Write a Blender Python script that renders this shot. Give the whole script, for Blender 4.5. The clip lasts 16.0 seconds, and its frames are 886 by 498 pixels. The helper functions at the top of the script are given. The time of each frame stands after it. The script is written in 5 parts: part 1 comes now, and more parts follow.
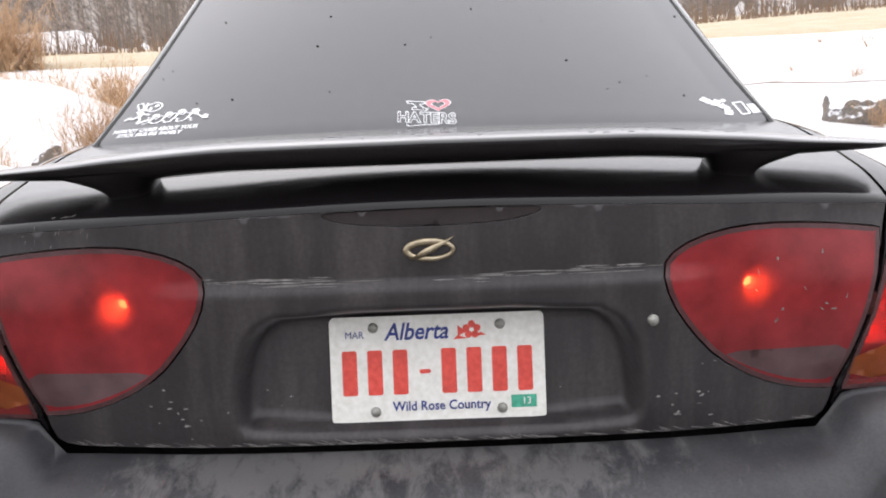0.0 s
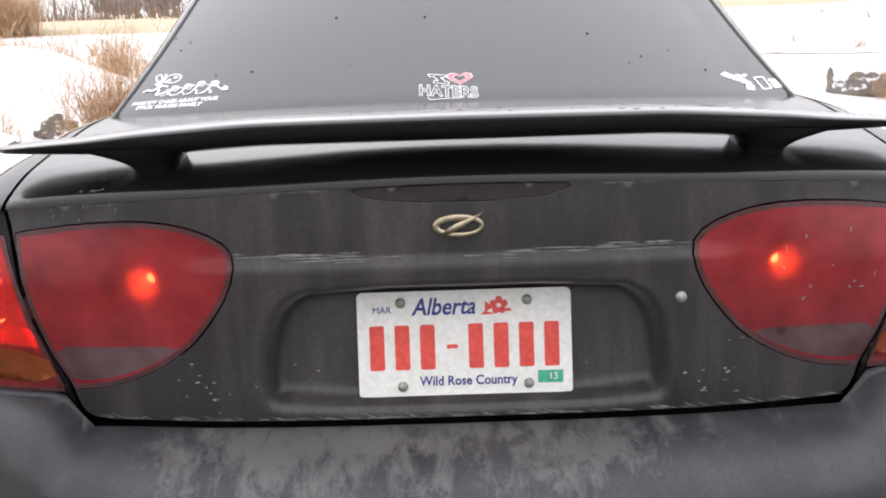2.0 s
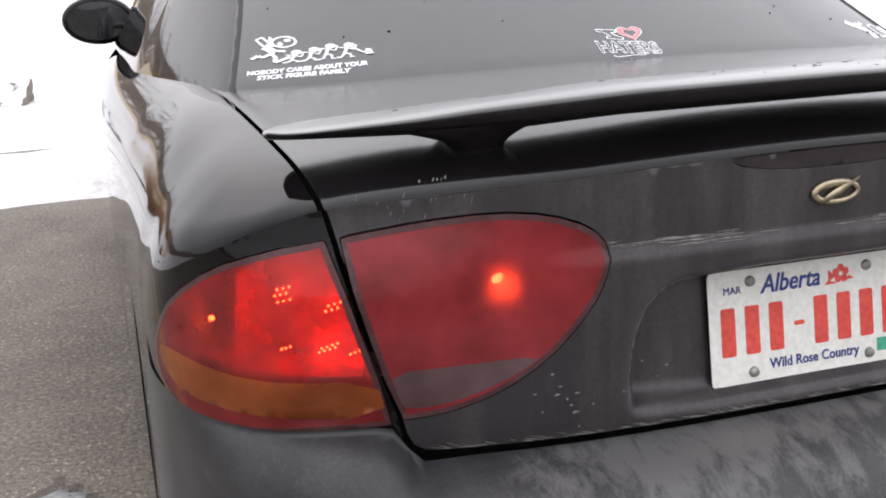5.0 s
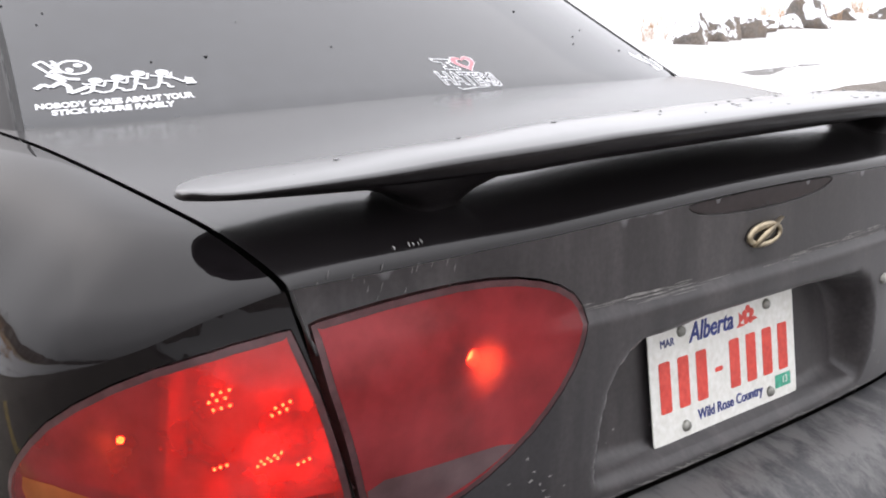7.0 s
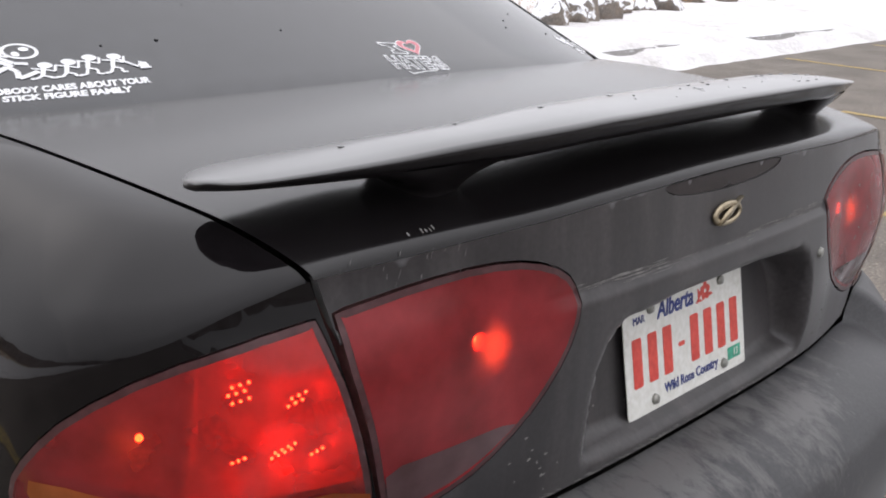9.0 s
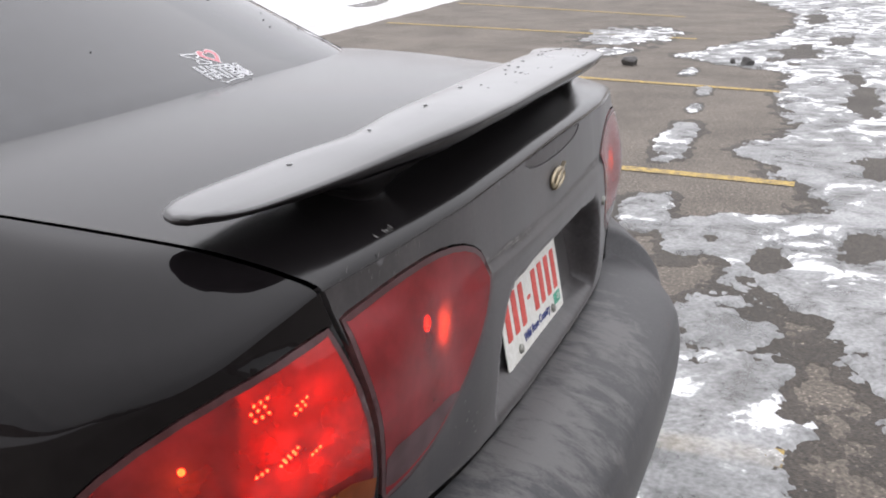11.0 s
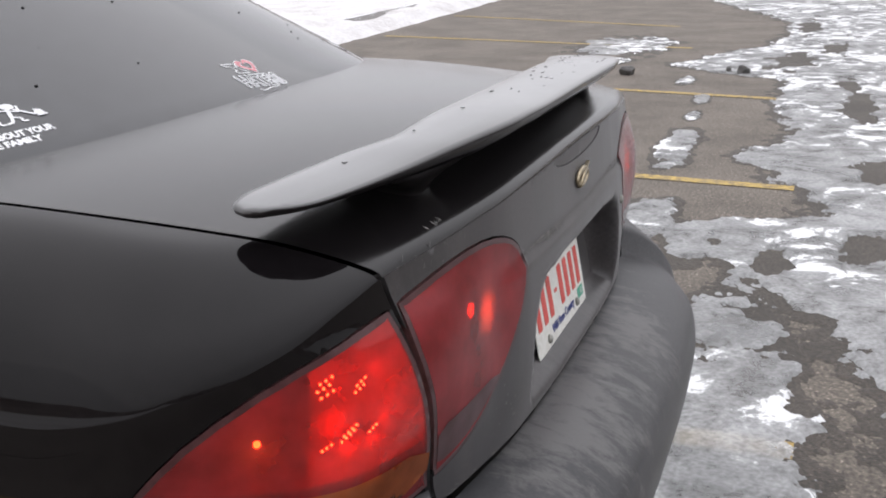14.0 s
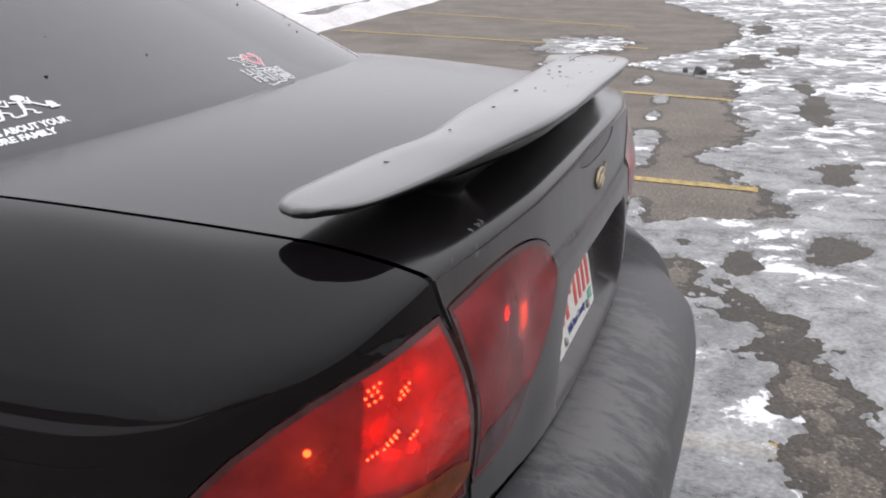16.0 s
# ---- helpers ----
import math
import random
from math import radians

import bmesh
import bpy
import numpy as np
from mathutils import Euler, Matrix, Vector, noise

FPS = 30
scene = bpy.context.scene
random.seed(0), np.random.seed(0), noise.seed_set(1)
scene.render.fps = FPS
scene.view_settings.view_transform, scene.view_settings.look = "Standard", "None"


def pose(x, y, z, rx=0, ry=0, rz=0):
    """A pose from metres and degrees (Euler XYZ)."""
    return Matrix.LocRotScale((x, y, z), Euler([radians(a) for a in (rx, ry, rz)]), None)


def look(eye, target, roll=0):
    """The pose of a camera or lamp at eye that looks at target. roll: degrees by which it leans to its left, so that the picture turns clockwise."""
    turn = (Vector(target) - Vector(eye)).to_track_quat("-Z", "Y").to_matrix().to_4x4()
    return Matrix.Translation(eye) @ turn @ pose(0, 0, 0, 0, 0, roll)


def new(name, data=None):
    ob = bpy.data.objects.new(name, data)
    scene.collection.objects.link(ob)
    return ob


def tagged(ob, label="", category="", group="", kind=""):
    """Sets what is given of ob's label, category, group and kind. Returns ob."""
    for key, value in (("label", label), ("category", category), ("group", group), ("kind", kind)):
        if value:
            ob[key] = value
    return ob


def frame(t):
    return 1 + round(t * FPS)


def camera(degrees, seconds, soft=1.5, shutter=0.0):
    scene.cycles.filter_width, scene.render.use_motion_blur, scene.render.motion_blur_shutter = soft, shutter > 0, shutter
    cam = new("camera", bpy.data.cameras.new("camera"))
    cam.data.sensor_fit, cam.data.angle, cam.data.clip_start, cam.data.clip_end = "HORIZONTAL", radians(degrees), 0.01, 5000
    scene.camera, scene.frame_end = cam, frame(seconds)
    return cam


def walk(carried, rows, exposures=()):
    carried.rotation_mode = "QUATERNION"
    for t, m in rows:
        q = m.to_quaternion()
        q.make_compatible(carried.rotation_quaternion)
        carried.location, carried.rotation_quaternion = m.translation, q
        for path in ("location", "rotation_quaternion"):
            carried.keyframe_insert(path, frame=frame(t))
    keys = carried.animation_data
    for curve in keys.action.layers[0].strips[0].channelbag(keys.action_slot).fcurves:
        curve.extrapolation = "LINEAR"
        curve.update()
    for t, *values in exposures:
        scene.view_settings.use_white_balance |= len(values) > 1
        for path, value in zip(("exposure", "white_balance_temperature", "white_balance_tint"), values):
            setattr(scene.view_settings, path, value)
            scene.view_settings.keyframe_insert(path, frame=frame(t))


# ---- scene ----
cam = camera(45.09, 16.0, soft=1.9)
PATH = [
    (0, (0.019, -1.466, 1.214), (0.012, 0.493, 0.808), -2.17),
    (0.5, (0.029, -1.468, 1.221), (0.005, 0.489, 0.807), -2.31),
    (1, (0.030, -1.470, 1.217), (0.008, 0.486, 0.803), -2.30),
    (1.5, (0.021, -1.471, 1.219), (0.001, 0.482, 0.789), -2.28),
    (2, (-0.023, -1.464, 1.224), (-0.028, 0.482, 0.762), -1.86),
    (2.5, (-0.121, -1.436, 1.237), (-0.150, 0.497, 0.726), -0.31),
    (3, (-0.250, -1.348, 1.232), (-0.346, 0.585, 0.727), -0.12),
    (3.5, (-0.385, -1.304, 1.226), (-0.397, 0.634, 0.731), -0.86),
    (4, (-0.565, -1.285, 1.229), (-0.316, 0.630, 0.709), -0.64),
    (4.2, (-0.649, -1.281, 1.237), (-0.326, 0.619, 0.704), -1.50),
    (6.3, (-1.018, -0.816, 1.236), (0.012, 0.810, 0.693), 1.00),
    (6.5, (-1.051, -0.798, 1.243), (0.055, 0.776, 0.695), 0.82),
    (7, (-1.112, -0.762, 1.238), (0.131, 0.712, 0.708), 1.30),
    (7.5, (-1.141, -0.747, 1.232), (0.166, 0.682, 0.732), 1.48),
    (8, (-1.157, -0.740, 1.238), (0.198, 0.647, 0.747), 1.31),
    (8.5, (-1.180, -0.720, 1.238), (0.214, 0.628, 0.748), 1.26),
    (9, (-1.221, -0.667, 1.241), (0.206, 0.618, 0.683), 2.20),
    (9.5, (-1.270, -0.562, 1.257), (0.305, 0.480, 0.599), 1.36),
    (10, (-1.337, -0.491, 1.275), (0.346, 0.384, 0.640), 1.77),
    (10.2, (-1.371, -0.468, 1.278), (0.356, 0.324, 0.652), 1.84),
    (12.3, (-1.565, -0.418, 1.288), (0.243, 0.223, 0.708), -1.45),
    (12.5, (-1.569, -0.420, 1.287), (0.235, 0.224, 0.708), -1.45),
    (13, (-1.567, -0.413, 1.286), (0.235, 0.231, 0.705), -1.33),
    (13.5, (-1.578, -0.413, 1.287), (0.221, 0.243, 0.710), -1.37),
    (14, (-1.581, -0.409, 1.287), (0.215, 0.259, 0.715), -1.21),
    (14.5, (-1.583, -0.405, 1.288), (0.208, 0.278, 0.717), -1.10),
    (15, (-1.594, -0.401, 1.290), (0.189, 0.303, 0.719), -1.33),
    (15.5, (-1.606, -0.383, 1.302), (0.185, 0.290, 0.720), -0.59),
    (16, (-1.587, -0.298, 1.286), (0.241, 0.273, 0.706), 0.21),
]
# stops: the clip's camera adapts to the dark car and the bright snow
LIGHT = [(t, stops + 0.06, 6600, 14) for t, stops in ((0, 0.73), (2.3, 0.83), (3.2, 0.64), (4.2, 0.56), (6.3, 1.00), (6.8, 0.89), (7.2, 0.87), (8.0, 0.66), (9.0, 0.40), (9.5, 0.56), (10.2, 0.68), (12.3, 0.31), (16, 0.31))]
walk(cam, [(t, look(eye, target, roll)) for t, eye, target, roll in PATH], LIGHT)

# ---- light ----
world = bpy.data.worlds.new("overcast")
scene.world = world
world.use_nodes = True
wn, wl = world.node_tree.nodes, world.node_tree.links
sky = wn.new("ShaderNodeTexSky")
sky.sky_type, sky.sun_disc = "NISHITA", False
sky.sun_elevation, sky.sun_rotation = radians(35), radians(-10)
sky.air_density, sky.dust_density, sky.ozone_density = 1.0, 6.0, 1.0
hsv = wn.new("ShaderNodeHueSaturation")
hsv.inputs["Saturation"].default_value, hsv.inputs["Value"].default_value = 0.3, 0.05
wl.new(sky.outputs[0], hsv.inputs["Color"])
# Full cloud cover: the zenith is about three times as bright as the horizon
geo, sep = wn.new("ShaderNodeTexCoord"), wn.new("ShaderNodeSeparateXYZ")
wl.new(geo.outputs["Generated"], sep.inputs[0])
cloud = wn.new("ShaderNodeMapRange")
cloud.inputs["From Min"].default_value, cloud.inputs["From Max"].default_value = 0.0, 1.0
cloud.inputs["To Min"].default_value, cloud.inputs["To Max"].default_value = 0.62, 1.5
wl.new(sep.outputs["Z"], cloud.inputs["Value"])
tone = wn.new("ShaderNodeMix")
tone.data_type, tone.blend_type = "RGBA", "MULTIPLY"
tone.inputs["Factor"].default_value = 1.0
tone.inputs["B"].default_value = (0.96, 0.99, 1.04, 1)
# and the side where the sun stands behind the cloud is brighter
side = wn.new("ShaderNodeMapRange")
side.inputs["From Min"].default_value, side.inputs["From Max"].default_value = -1.0, 1.0
side.inputs["To Min"].default_value, side.inputs["To Max"].default_value = 0.84, 1.24
way = wn.new("ShaderNodeVectorMath")
way.operation = "DOT_PRODUCT"
way.inputs[1].default_value = (0.75, 0.66, 0)
wl.new(geo.outputs["Generated"], way.inputs[0])
wl.new(way.outputs["Value"], side.inputs["Value"])
lit = wn.new("ShaderNodeMath")
lit.operation = "MULTIPLY"
wl.new(cloud.outputs[0], lit.inputs[0])
wl.new(side.outputs[0], lit.inputs[1])
wl.new(lit.outputs[0], tone.inputs["A"])
both = wn.new("ShaderNodeMix")
both.data_type = "RGBA"
both.inputs["Factor"].default_value = 0.85
wl.new(hsv.outputs[0], both.inputs["A"])
wl.new(tone.outputs["Result"], both.inputs["B"])
wl.new(both.outputs["Result"], wn["Background"].inputs["Color"])
wn["Background"].inputs["Strength"].default_value = 1.0
sun = new("sun", bpy.data.lights.new("sun", "SUN"))
sun.data.energy, sun.data.angle, sun.data.color = 0.32, radians(175), (1.0, 0.97, 0.93)
sun.matrix_world = look((-1.0, -3, 4.6), (0, 0, 0))


# ---- materials ----
def mat(name, color, rough=0.5, metal=0.0, coat=0.0, second=None, scale=8.0, amount=0.5, fine=120.0, bump=0.0, rough_var=0.1,
        stretch=(1, 1, 1), spec=0.5, contrast=(0.35, 0.65), grain=0.25, coat_rough=0.035, coat_ior=1.38):
    """Principled surface with a coarse blotch between two colours, fine grain and relief."""
    m = bpy.data.materials.new(name)
    m.use_nodes = True
    n, l = m.node_tree.nodes, m.node_tree.links
    b = n["Principled BSDF"]
    b.inputs["Metallic"].default_value = metal
    b.inputs["Coat Weight"].default_value = coat
    b.inputs["Coat Roughness"].default_value = coat_rough
    b.inputs["Coat IOR"].default_value = coat_ior
    b.inputs["Specular IOR Level"].default_value = spec
    co = n.new("ShaderNodeTexCoord")
    mp = n.new("ShaderNodeMapping")
    mp.inputs["Scale"].default_value = stretch
    l.new(co.outputs["Object"], mp.inputs["Vector"])
    big = n.new("ShaderNodeTexNoise")
    big.inputs["Scale"].default_value, big.inputs["Detail"].default_value = scale, 8
    big.inputs["Roughness"].default_value = 0.62
    l.new(mp.outputs[0], big.inputs["Vector"])
    small = n.new("ShaderNodeTexNoise")
    small.inputs["Scale"].default_value, small.inputs["Detail"].default_value = fine, 4
    l.new(co.outputs["Object"], small.inputs["Vector"])
    ramp = n.new("ShaderNodeMapRange")
    ramp.inputs["From Min"].default_value, ramp.inputs["From Max"].default_value = contrast
    l.new(big.outputs[0], ramp.inputs["Value"])
    mul = n.new("ShaderNodeMath")
    mul.operation = "MULTIPLY"
    mul.inputs[1].default_value = amount
    l.new(ramp.outputs[0], mul.inputs[0])
    mix = n.new("ShaderNodeMix")
    mix.data_type = "RGBA"
    mix.inputs["A"].default_value = (*color, 1)
    mix.inputs["B"].default_value = (*(second or [c * 0.6 for c in color]), 1)
    l.new(mul.outputs[0], mix.inputs["Factor"])
    specks = n.new("ShaderNodeMapRange")
    specks.inputs["From Min"].default_value, specks.inputs["From Max"].default_value = 0.3, 0.7
    l.new(small.outputs[0], specks.inputs["Value"])
    over = n.new("ShaderNodeMix")
    over.data_type, over.blend_type = "RGBA", "OVERLAY"
    over.inputs["Factor"].default_value = grain
    l.new(mix.outputs["Result"], over.inputs["A"])
    l.new(specks.outputs[0], over.inputs["B"])
    l.new(over.outputs["Result"], b.inputs["Base Color"])
    rr = n.new("ShaderNodeMapRange")
    rr.inputs["To Min"].default_value, rr.inputs["To Max"].default_value = max(0, rough - rough_var), min(1, rough + rough_var)
    l.new(big.outputs[0], rr.inputs["Value"])
    l.new(rr.outputs[0], b.inputs["Roughness"])
    if bump:
        bp = n.new("ShaderNodeBump")
        bp.inputs["Strength"].default_value, bp.inputs["Distance"].default_value = 0.6, bump
        l.new(small.outputs[0], bp.inputs["Height"])
        l.new(bp.outputs[0], b.inputs["Normal"])
    return m


def lens_mat(name, tint, haze, haze_amount, rough=0.12):
    """Coloured clear plastic: lets tinted light through, with a film of haze and a glossy face."""
    m = bpy.data.materials.new(name)
    m.use_nodes = True
    n, l = m.node_tree.nodes, m.node_tree.links
    n.remove(n["Principled BSDF"])
    clear, dusty, shine = n.new("ShaderNodeBsdfTransparent"), n.new("ShaderNodeBsdfDiffuse"), n.new("ShaderNodeBsdfGlossy")
    clear.inputs[0].default_value = (*tint, 1)
    dusty.inputs[0].default_value = (*haze, 1)
    shine.inputs["Roughness"].default_value = rough
    noise_tex = n.new("ShaderNodeTexNoise")
    noise_tex.inputs["Scale"].default_value, noise_tex.inputs["Detail"].default_value = 14, 9
    co = n.new("ShaderNodeTexCoord")
    l.new(co.outputs["Object"], noise_tex.inputs["Vector"])
    rng = n.new("ShaderNodeMapRange")
    rng.inputs["From Min"].default_value, rng.inputs["From Max"].default_value = 0.3, 0.75
    rng.inputs["To Min"].default_value, rng.inputs["To Max"].default_value = haze_amount * 0.6, haze_amount * 1.5
    l.new(noise_tex.outputs[0], rng.inputs["Value"])
    a, b = n.new("ShaderNodeMixShader"), n.new("ShaderNodeMixShader")
    l.new(rng.outputs[0], a.inputs[0])
    l.new(clear.outputs[0], a.inputs[1])
    through_haze, film = n.new("ShaderNodeBsdfTranslucent"), n.new("ShaderNodeMixShader")
    through_haze.inputs[0].default_value = (*[min(1, c * 2.5) for c in haze], 1)
    film.inputs[0].default_value = 0.30
    l.new(dusty.outputs[0], film.inputs[1])
    l.new(through_haze.outputs[0], film.inputs[2])
    l.new(film.outputs[0], a.inputs[2])
    fr = n.new("ShaderNodeFresnel")
    fr.inputs["IOR"].default_value = 1.45
    l.new(fr.outputs[0], b.inputs[0])
    l.new(a.outputs[0], b.inputs[1])
    l.new(shine.outputs[0], b.inputs[2])
    l.new(b.outputs[0], n["Material Output"].inputs["Surface"])
    return m


def glow_mat(name, color, strength):
    m = bpy.data.materials.new(name)
    m.use_nodes = True
    b = m.node_tree.nodes["Principled BSDF"]
    b.inputs["Base Color"].default_value = (*color, 1)
    b.inputs["Emission Color"].default_value = (*color, 1)
    b.inputs["Emission Strength"].default_value = strength
    return m


def asphalt_mat(name, tone, dark, rough, wet=0.0):
    """Bound stones of mixed tone, each proud of the tar."""
    m = mat(name, tone, rough, second=dark, scale=1.6, amount=0.85, fine=70, grain=0.5, contrast=(0.40, 0.62))
    n, l = m.node_tree.nodes, m.node_tree.links
    b = n["Principled BSDF"]
    old = b.inputs["Base Color"].links[0].from_socket
    co, cell = n.new("ShaderNodeTexCoord"), n.new("ShaderNodeTexVoronoi")
    cell.inputs["Scale"].default_value = 150
    l.new(co.outputs["Object"], cell.inputs["Vector"])
    sp = n.new("ShaderNodeSeparateColor")
    l.new(cell.outputs["Color"], sp.inputs[0])
    rng = n.new("ShaderNodeMapRange")
    rng.inputs["From Min"].default_value, rng.inputs["From Max"].default_value = 0.90, 1.0
    rng.inputs["To Min"].default_value, rng.inputs["To Max"].default_value = 0.97, 2.2
    l.new(sp.outputs[0], rng.inputs["Value"])
    mx = n.new("ShaderNodeMix")
    mx.data_type, mx.blend_type = "RGBA", "MULTIPLY"
    mx.inputs["Factor"].default_value = 1.0
    l.new(old, mx.inputs["A"])
    l.new(rng.outputs[0], mx.inputs["B"])
    l.new(mx.outputs["Result"], b.inputs["Base Color"])
    bp = n.new("ShaderNodeBump")
    bp.invert = True
    bp.inputs["Strength"].default_value, bp.inputs["Distance"].default_value = 0.5, 0.004
    l.new(cell.outputs["Distance"], bp.inputs["Height"])
    l.new(bp.outputs[0], b.inputs["Normal"])
    return m


def ice_mat(name):
    """Thin grey ice, partly clear over the asphalt, with crisp smears of white snow frozen on."""
    m = mat(name, (0.255, 0.260, 0.262), 0.3, second=(0.55, 0.558, 0.565), scale=2.6, amount=1.0, fine=60, bump=0.0022, rough_var=0.15, contrast=(0.38, 0.66), grain=0.3)
    n, l = m.node_tree.nodes, m.node_tree.links
    b = n["Principled BSDF"]
    old = b.inputs["Base Color"].links[0].from_socket
    co, mp = n.new("ShaderNodeTexCoord"), n.new("ShaderNodeMapping")
    mp.inputs["Scale"].default_value = (5.6, 5.6, 1)
    mp.inputs["Rotation"].default_value = (0, 0, 0.25)
    mp.inputs["Location"].default_value = (3.3, 1.7, 0)
    l.new(co.outputs["Object"], mp.inputs["Vector"])
    smear = n.new("ShaderNodeTexNoise")
    smear.inputs["Scale"].default_value, smear.inputs["Detail"].default_value, smear.inputs["Roughness"].default_value = 1.0, 9, 0.66
    smear.inputs["Distortion"].default_value = 0.5
    l.new(mp.outputs[0], smear.inputs["Vector"])
    where = n.new("ShaderNodeTexNoise")
    where.inputs["Scale"].default_value, where.inputs["Detail"].default_value = 1.1, 3
    l.new(co.outputs["Object"], where.inputs["Vector"])
    add = n.new("ShaderNodeMath")
    add.operation = "MULTIPLY_ADD"
    add.inputs[1].default_value = 0.70
    l.new(where.outputs[0], add.inputs[0])
    l.new(smear.outputs[0], add.inputs[2])
    # white smears grow commoner away from the bays
    split, far = n.new("ShaderNodeSeparateXYZ"), n.new("ShaderNodeMapRange")
    l.new(co.outputs["Object"], split.inputs[0])
    far.inputs["From Min"].default_value, far.inputs["From Max"].default_value = 1.5, 8.0
    far.inputs["To Min"].default_value, far.inputs["To Max"].default_value = -0.02, 0.13
    l.new(split.outputs["X"], far.inputs["Value"])
    total = n.new("ShaderNodeMath")
    l.new(add.outputs[0], total.inputs[0])
    l.new(far.outputs[0], total.inputs[1])
    crisp = n.new("ShaderNodeMapRange")
    crisp.inputs["From Min"].default_value, crisp.inputs["From Max"].default_value = 0.985, 1.03
    l.new(total.outputs[0], crisp.inputs["Value"])
    mx = n.new("ShaderNodeMix")
    mx.data_type = "RGBA"
    mx.inputs["B"].default_value = (0.76, 0.77, 0.78, 1)
    l.new(crisp.outputs[0], mx.inputs["Factor"])
    l.new(old, mx.inputs["A"])
    l.new(mx.outputs["Result"], b.inputs["Base Color"])
    # where the ice is clear, the ground shows through
    solid = n.new("ShaderNodeMapRange")
    solid.inputs["From Min"].default_value, solid.inputs["From Max"].default_value = 0.30, 0.52
    solid.inputs["To Min"].default_value, solid.inputs["To Max"].default_value = 0.26, 0.66
    l.new(smear.outputs[0], solid.inputs["Value"])
    most = n.new("ShaderNodeMath")
    most.operation = "MAXIMUM"
    l.new(solid.outputs[0], most.inputs[0])
    l.new(crisp.outputs[0], most.inputs[1])
    l.new(most.outputs[0], b.inputs["Alpha"])
    return m


def salted(m):
    """Dried road salt: a mottled crust with ragged edges along the middle of the upper ledge, thin runs below it."""
    n, l = m.node_tree.nodes, m.node_tree.links
    b = n["Principled BSDF"]
    old = b.inputs["Base Color"].links[0].from_socket
    co, mp, split = n.new("ShaderNodeTexCoord"), n.new("ShaderNodeMapping"), n.new("ShaderNodeSeparateXYZ")
    mp.inputs["Scale"].default_value = (34, 15, 22)
    l.new(co.outputs["Object"], mp.inputs["Vector"])
    l.new(co.outputs["Object"], split.inputs[0])
    crust = n.new("ShaderNodeTexNoise")
    crust.inputs["Detail"].default_value, crust.inputs["Roughness"].default_value, crust.inputs["Scale"].default_value = 12, 0.74, 1.0
    crust.inputs["Distortion"].default_value = 0.35
    l.new(mp.outputs[0], crust.inputs["Vector"])
    where = n.new("ShaderNodeTexNoise")
    where.inputs["Scale"].default_value, where.inputs["Detail"].default_value = 5.0, 3
    l.new(co.outputs["Object"], where.inputs["Vector"])
    add = n.new("ShaderNodeMath")
    add.operation = "MULTIPLY_ADD"
    add.inputs[1].default_value = 0.55
    l.new(where.outputs[0], add.inputs[0])
    l.new(crust.outputs[0], add.inputs[2])
    # splashed most about the middle and on the ledge
    far, high = n.new("ShaderNodeMapRange"), n.new("ShaderNodeMapRange")
    size = n.new("ShaderNodeMath")
    size.operation = "ABSOLUTE"
    l.new(split.outputs["X"], size.inputs[0])
    l.new(size.outputs[0], far.inputs["Value"])
    far.inputs["From Min"].default_value, far.inputs["From Max"].default_value = 0.25, 0.60
    far.inputs["To Min"].default_value, far.inputs["To Max"].default_value = 0.10, -0.14
    l.new(split.outputs["Z"], high.inputs["Value"])
    high.inputs["From Min"].default_value, high.inputs["From Max"].default_value = 0.55, 0.632
    high.inputs["To Min"].default_value, high.inputs["To Max"].default_value = -0.10, 0.04
    both_ = n.new("ShaderNodeMath")
    l.new(far.outputs[0], both_.inputs[0])
    l.new(high.outputs[0], both_.inputs[1])
    total = n.new("ShaderNodeMath")
    l.new(add.outputs[0], total.inputs[0])
    l.new(both_.outputs[0], total.inputs[1])
    edge = n.new("ShaderNodeMapRange")
    edge.inputs["From Min"].default_value, edge.inputs["From Max"].default_value = 0.82, 0.97
    edge.inputs["To Max"].default_value = 0.6
    l.new(total.outputs[0], edge.inputs["Value"])
    mx = n.new("ShaderNodeMix")
    mx.data_type = "RGBA"
    mx.inputs["B"].default_value = (0.135, 0.130, 0.128, 1)
    l.new(edge.outputs[0], mx.inputs["Factor"])
    l.new(old, mx.inputs["A"])
    l.new(mx.outputs["Result"], b.inputs["Base Color"])
    return m


def dusted(m, weight):
    """A film of road dust that catches light at a slant."""
    b = m.node_tree.nodes["Principled BSDF"]
    b.inputs["Sheen Weight"].default_value, b.inputs["Sheen Roughness"].default_value = weight, 0.45
    return m


PAINT = mat("black_paint", (0.0042, 0.0034, 0.0040), 0.3, coat=1.0, coat_ior=1.33, spec=0.0, second=(0.008, 0.007, 0.0075), scale=5, amount=0.6, rough_var=0.03)
DUSTY = dusted(mat("dusty_black_paint", (0.018, 0.0155, 0.017), 0.36, second=(0.062, 0.054, 0.055), scale=12, amount=0.75, fine=160, stretch=(1.5, 1, 0.24), rough_var=0.12, contrast=(0.44, 0.74), grain=0.22), 0.20)
BUMPER = salted(dusted(mat("salt_stained_bumper", (0.021, 0.0212, 0.0245), 0.42, second=(0.066, 0.065, 0.067), scale=9, amount=0.5, fine=210, bump=0.0002, stretch=(1.15, 0.8, 0.6), contrast=(0.44, 0.72), grain=0.22, spec=0.45), 0.08))
LENS_RIM = dusted(mat("frosted_lens_rim", (0.050, 0.011, 0.013), 0.35, second=(0.080, 0.032, 0.035), scale=25, amount=0.8), 0.1)
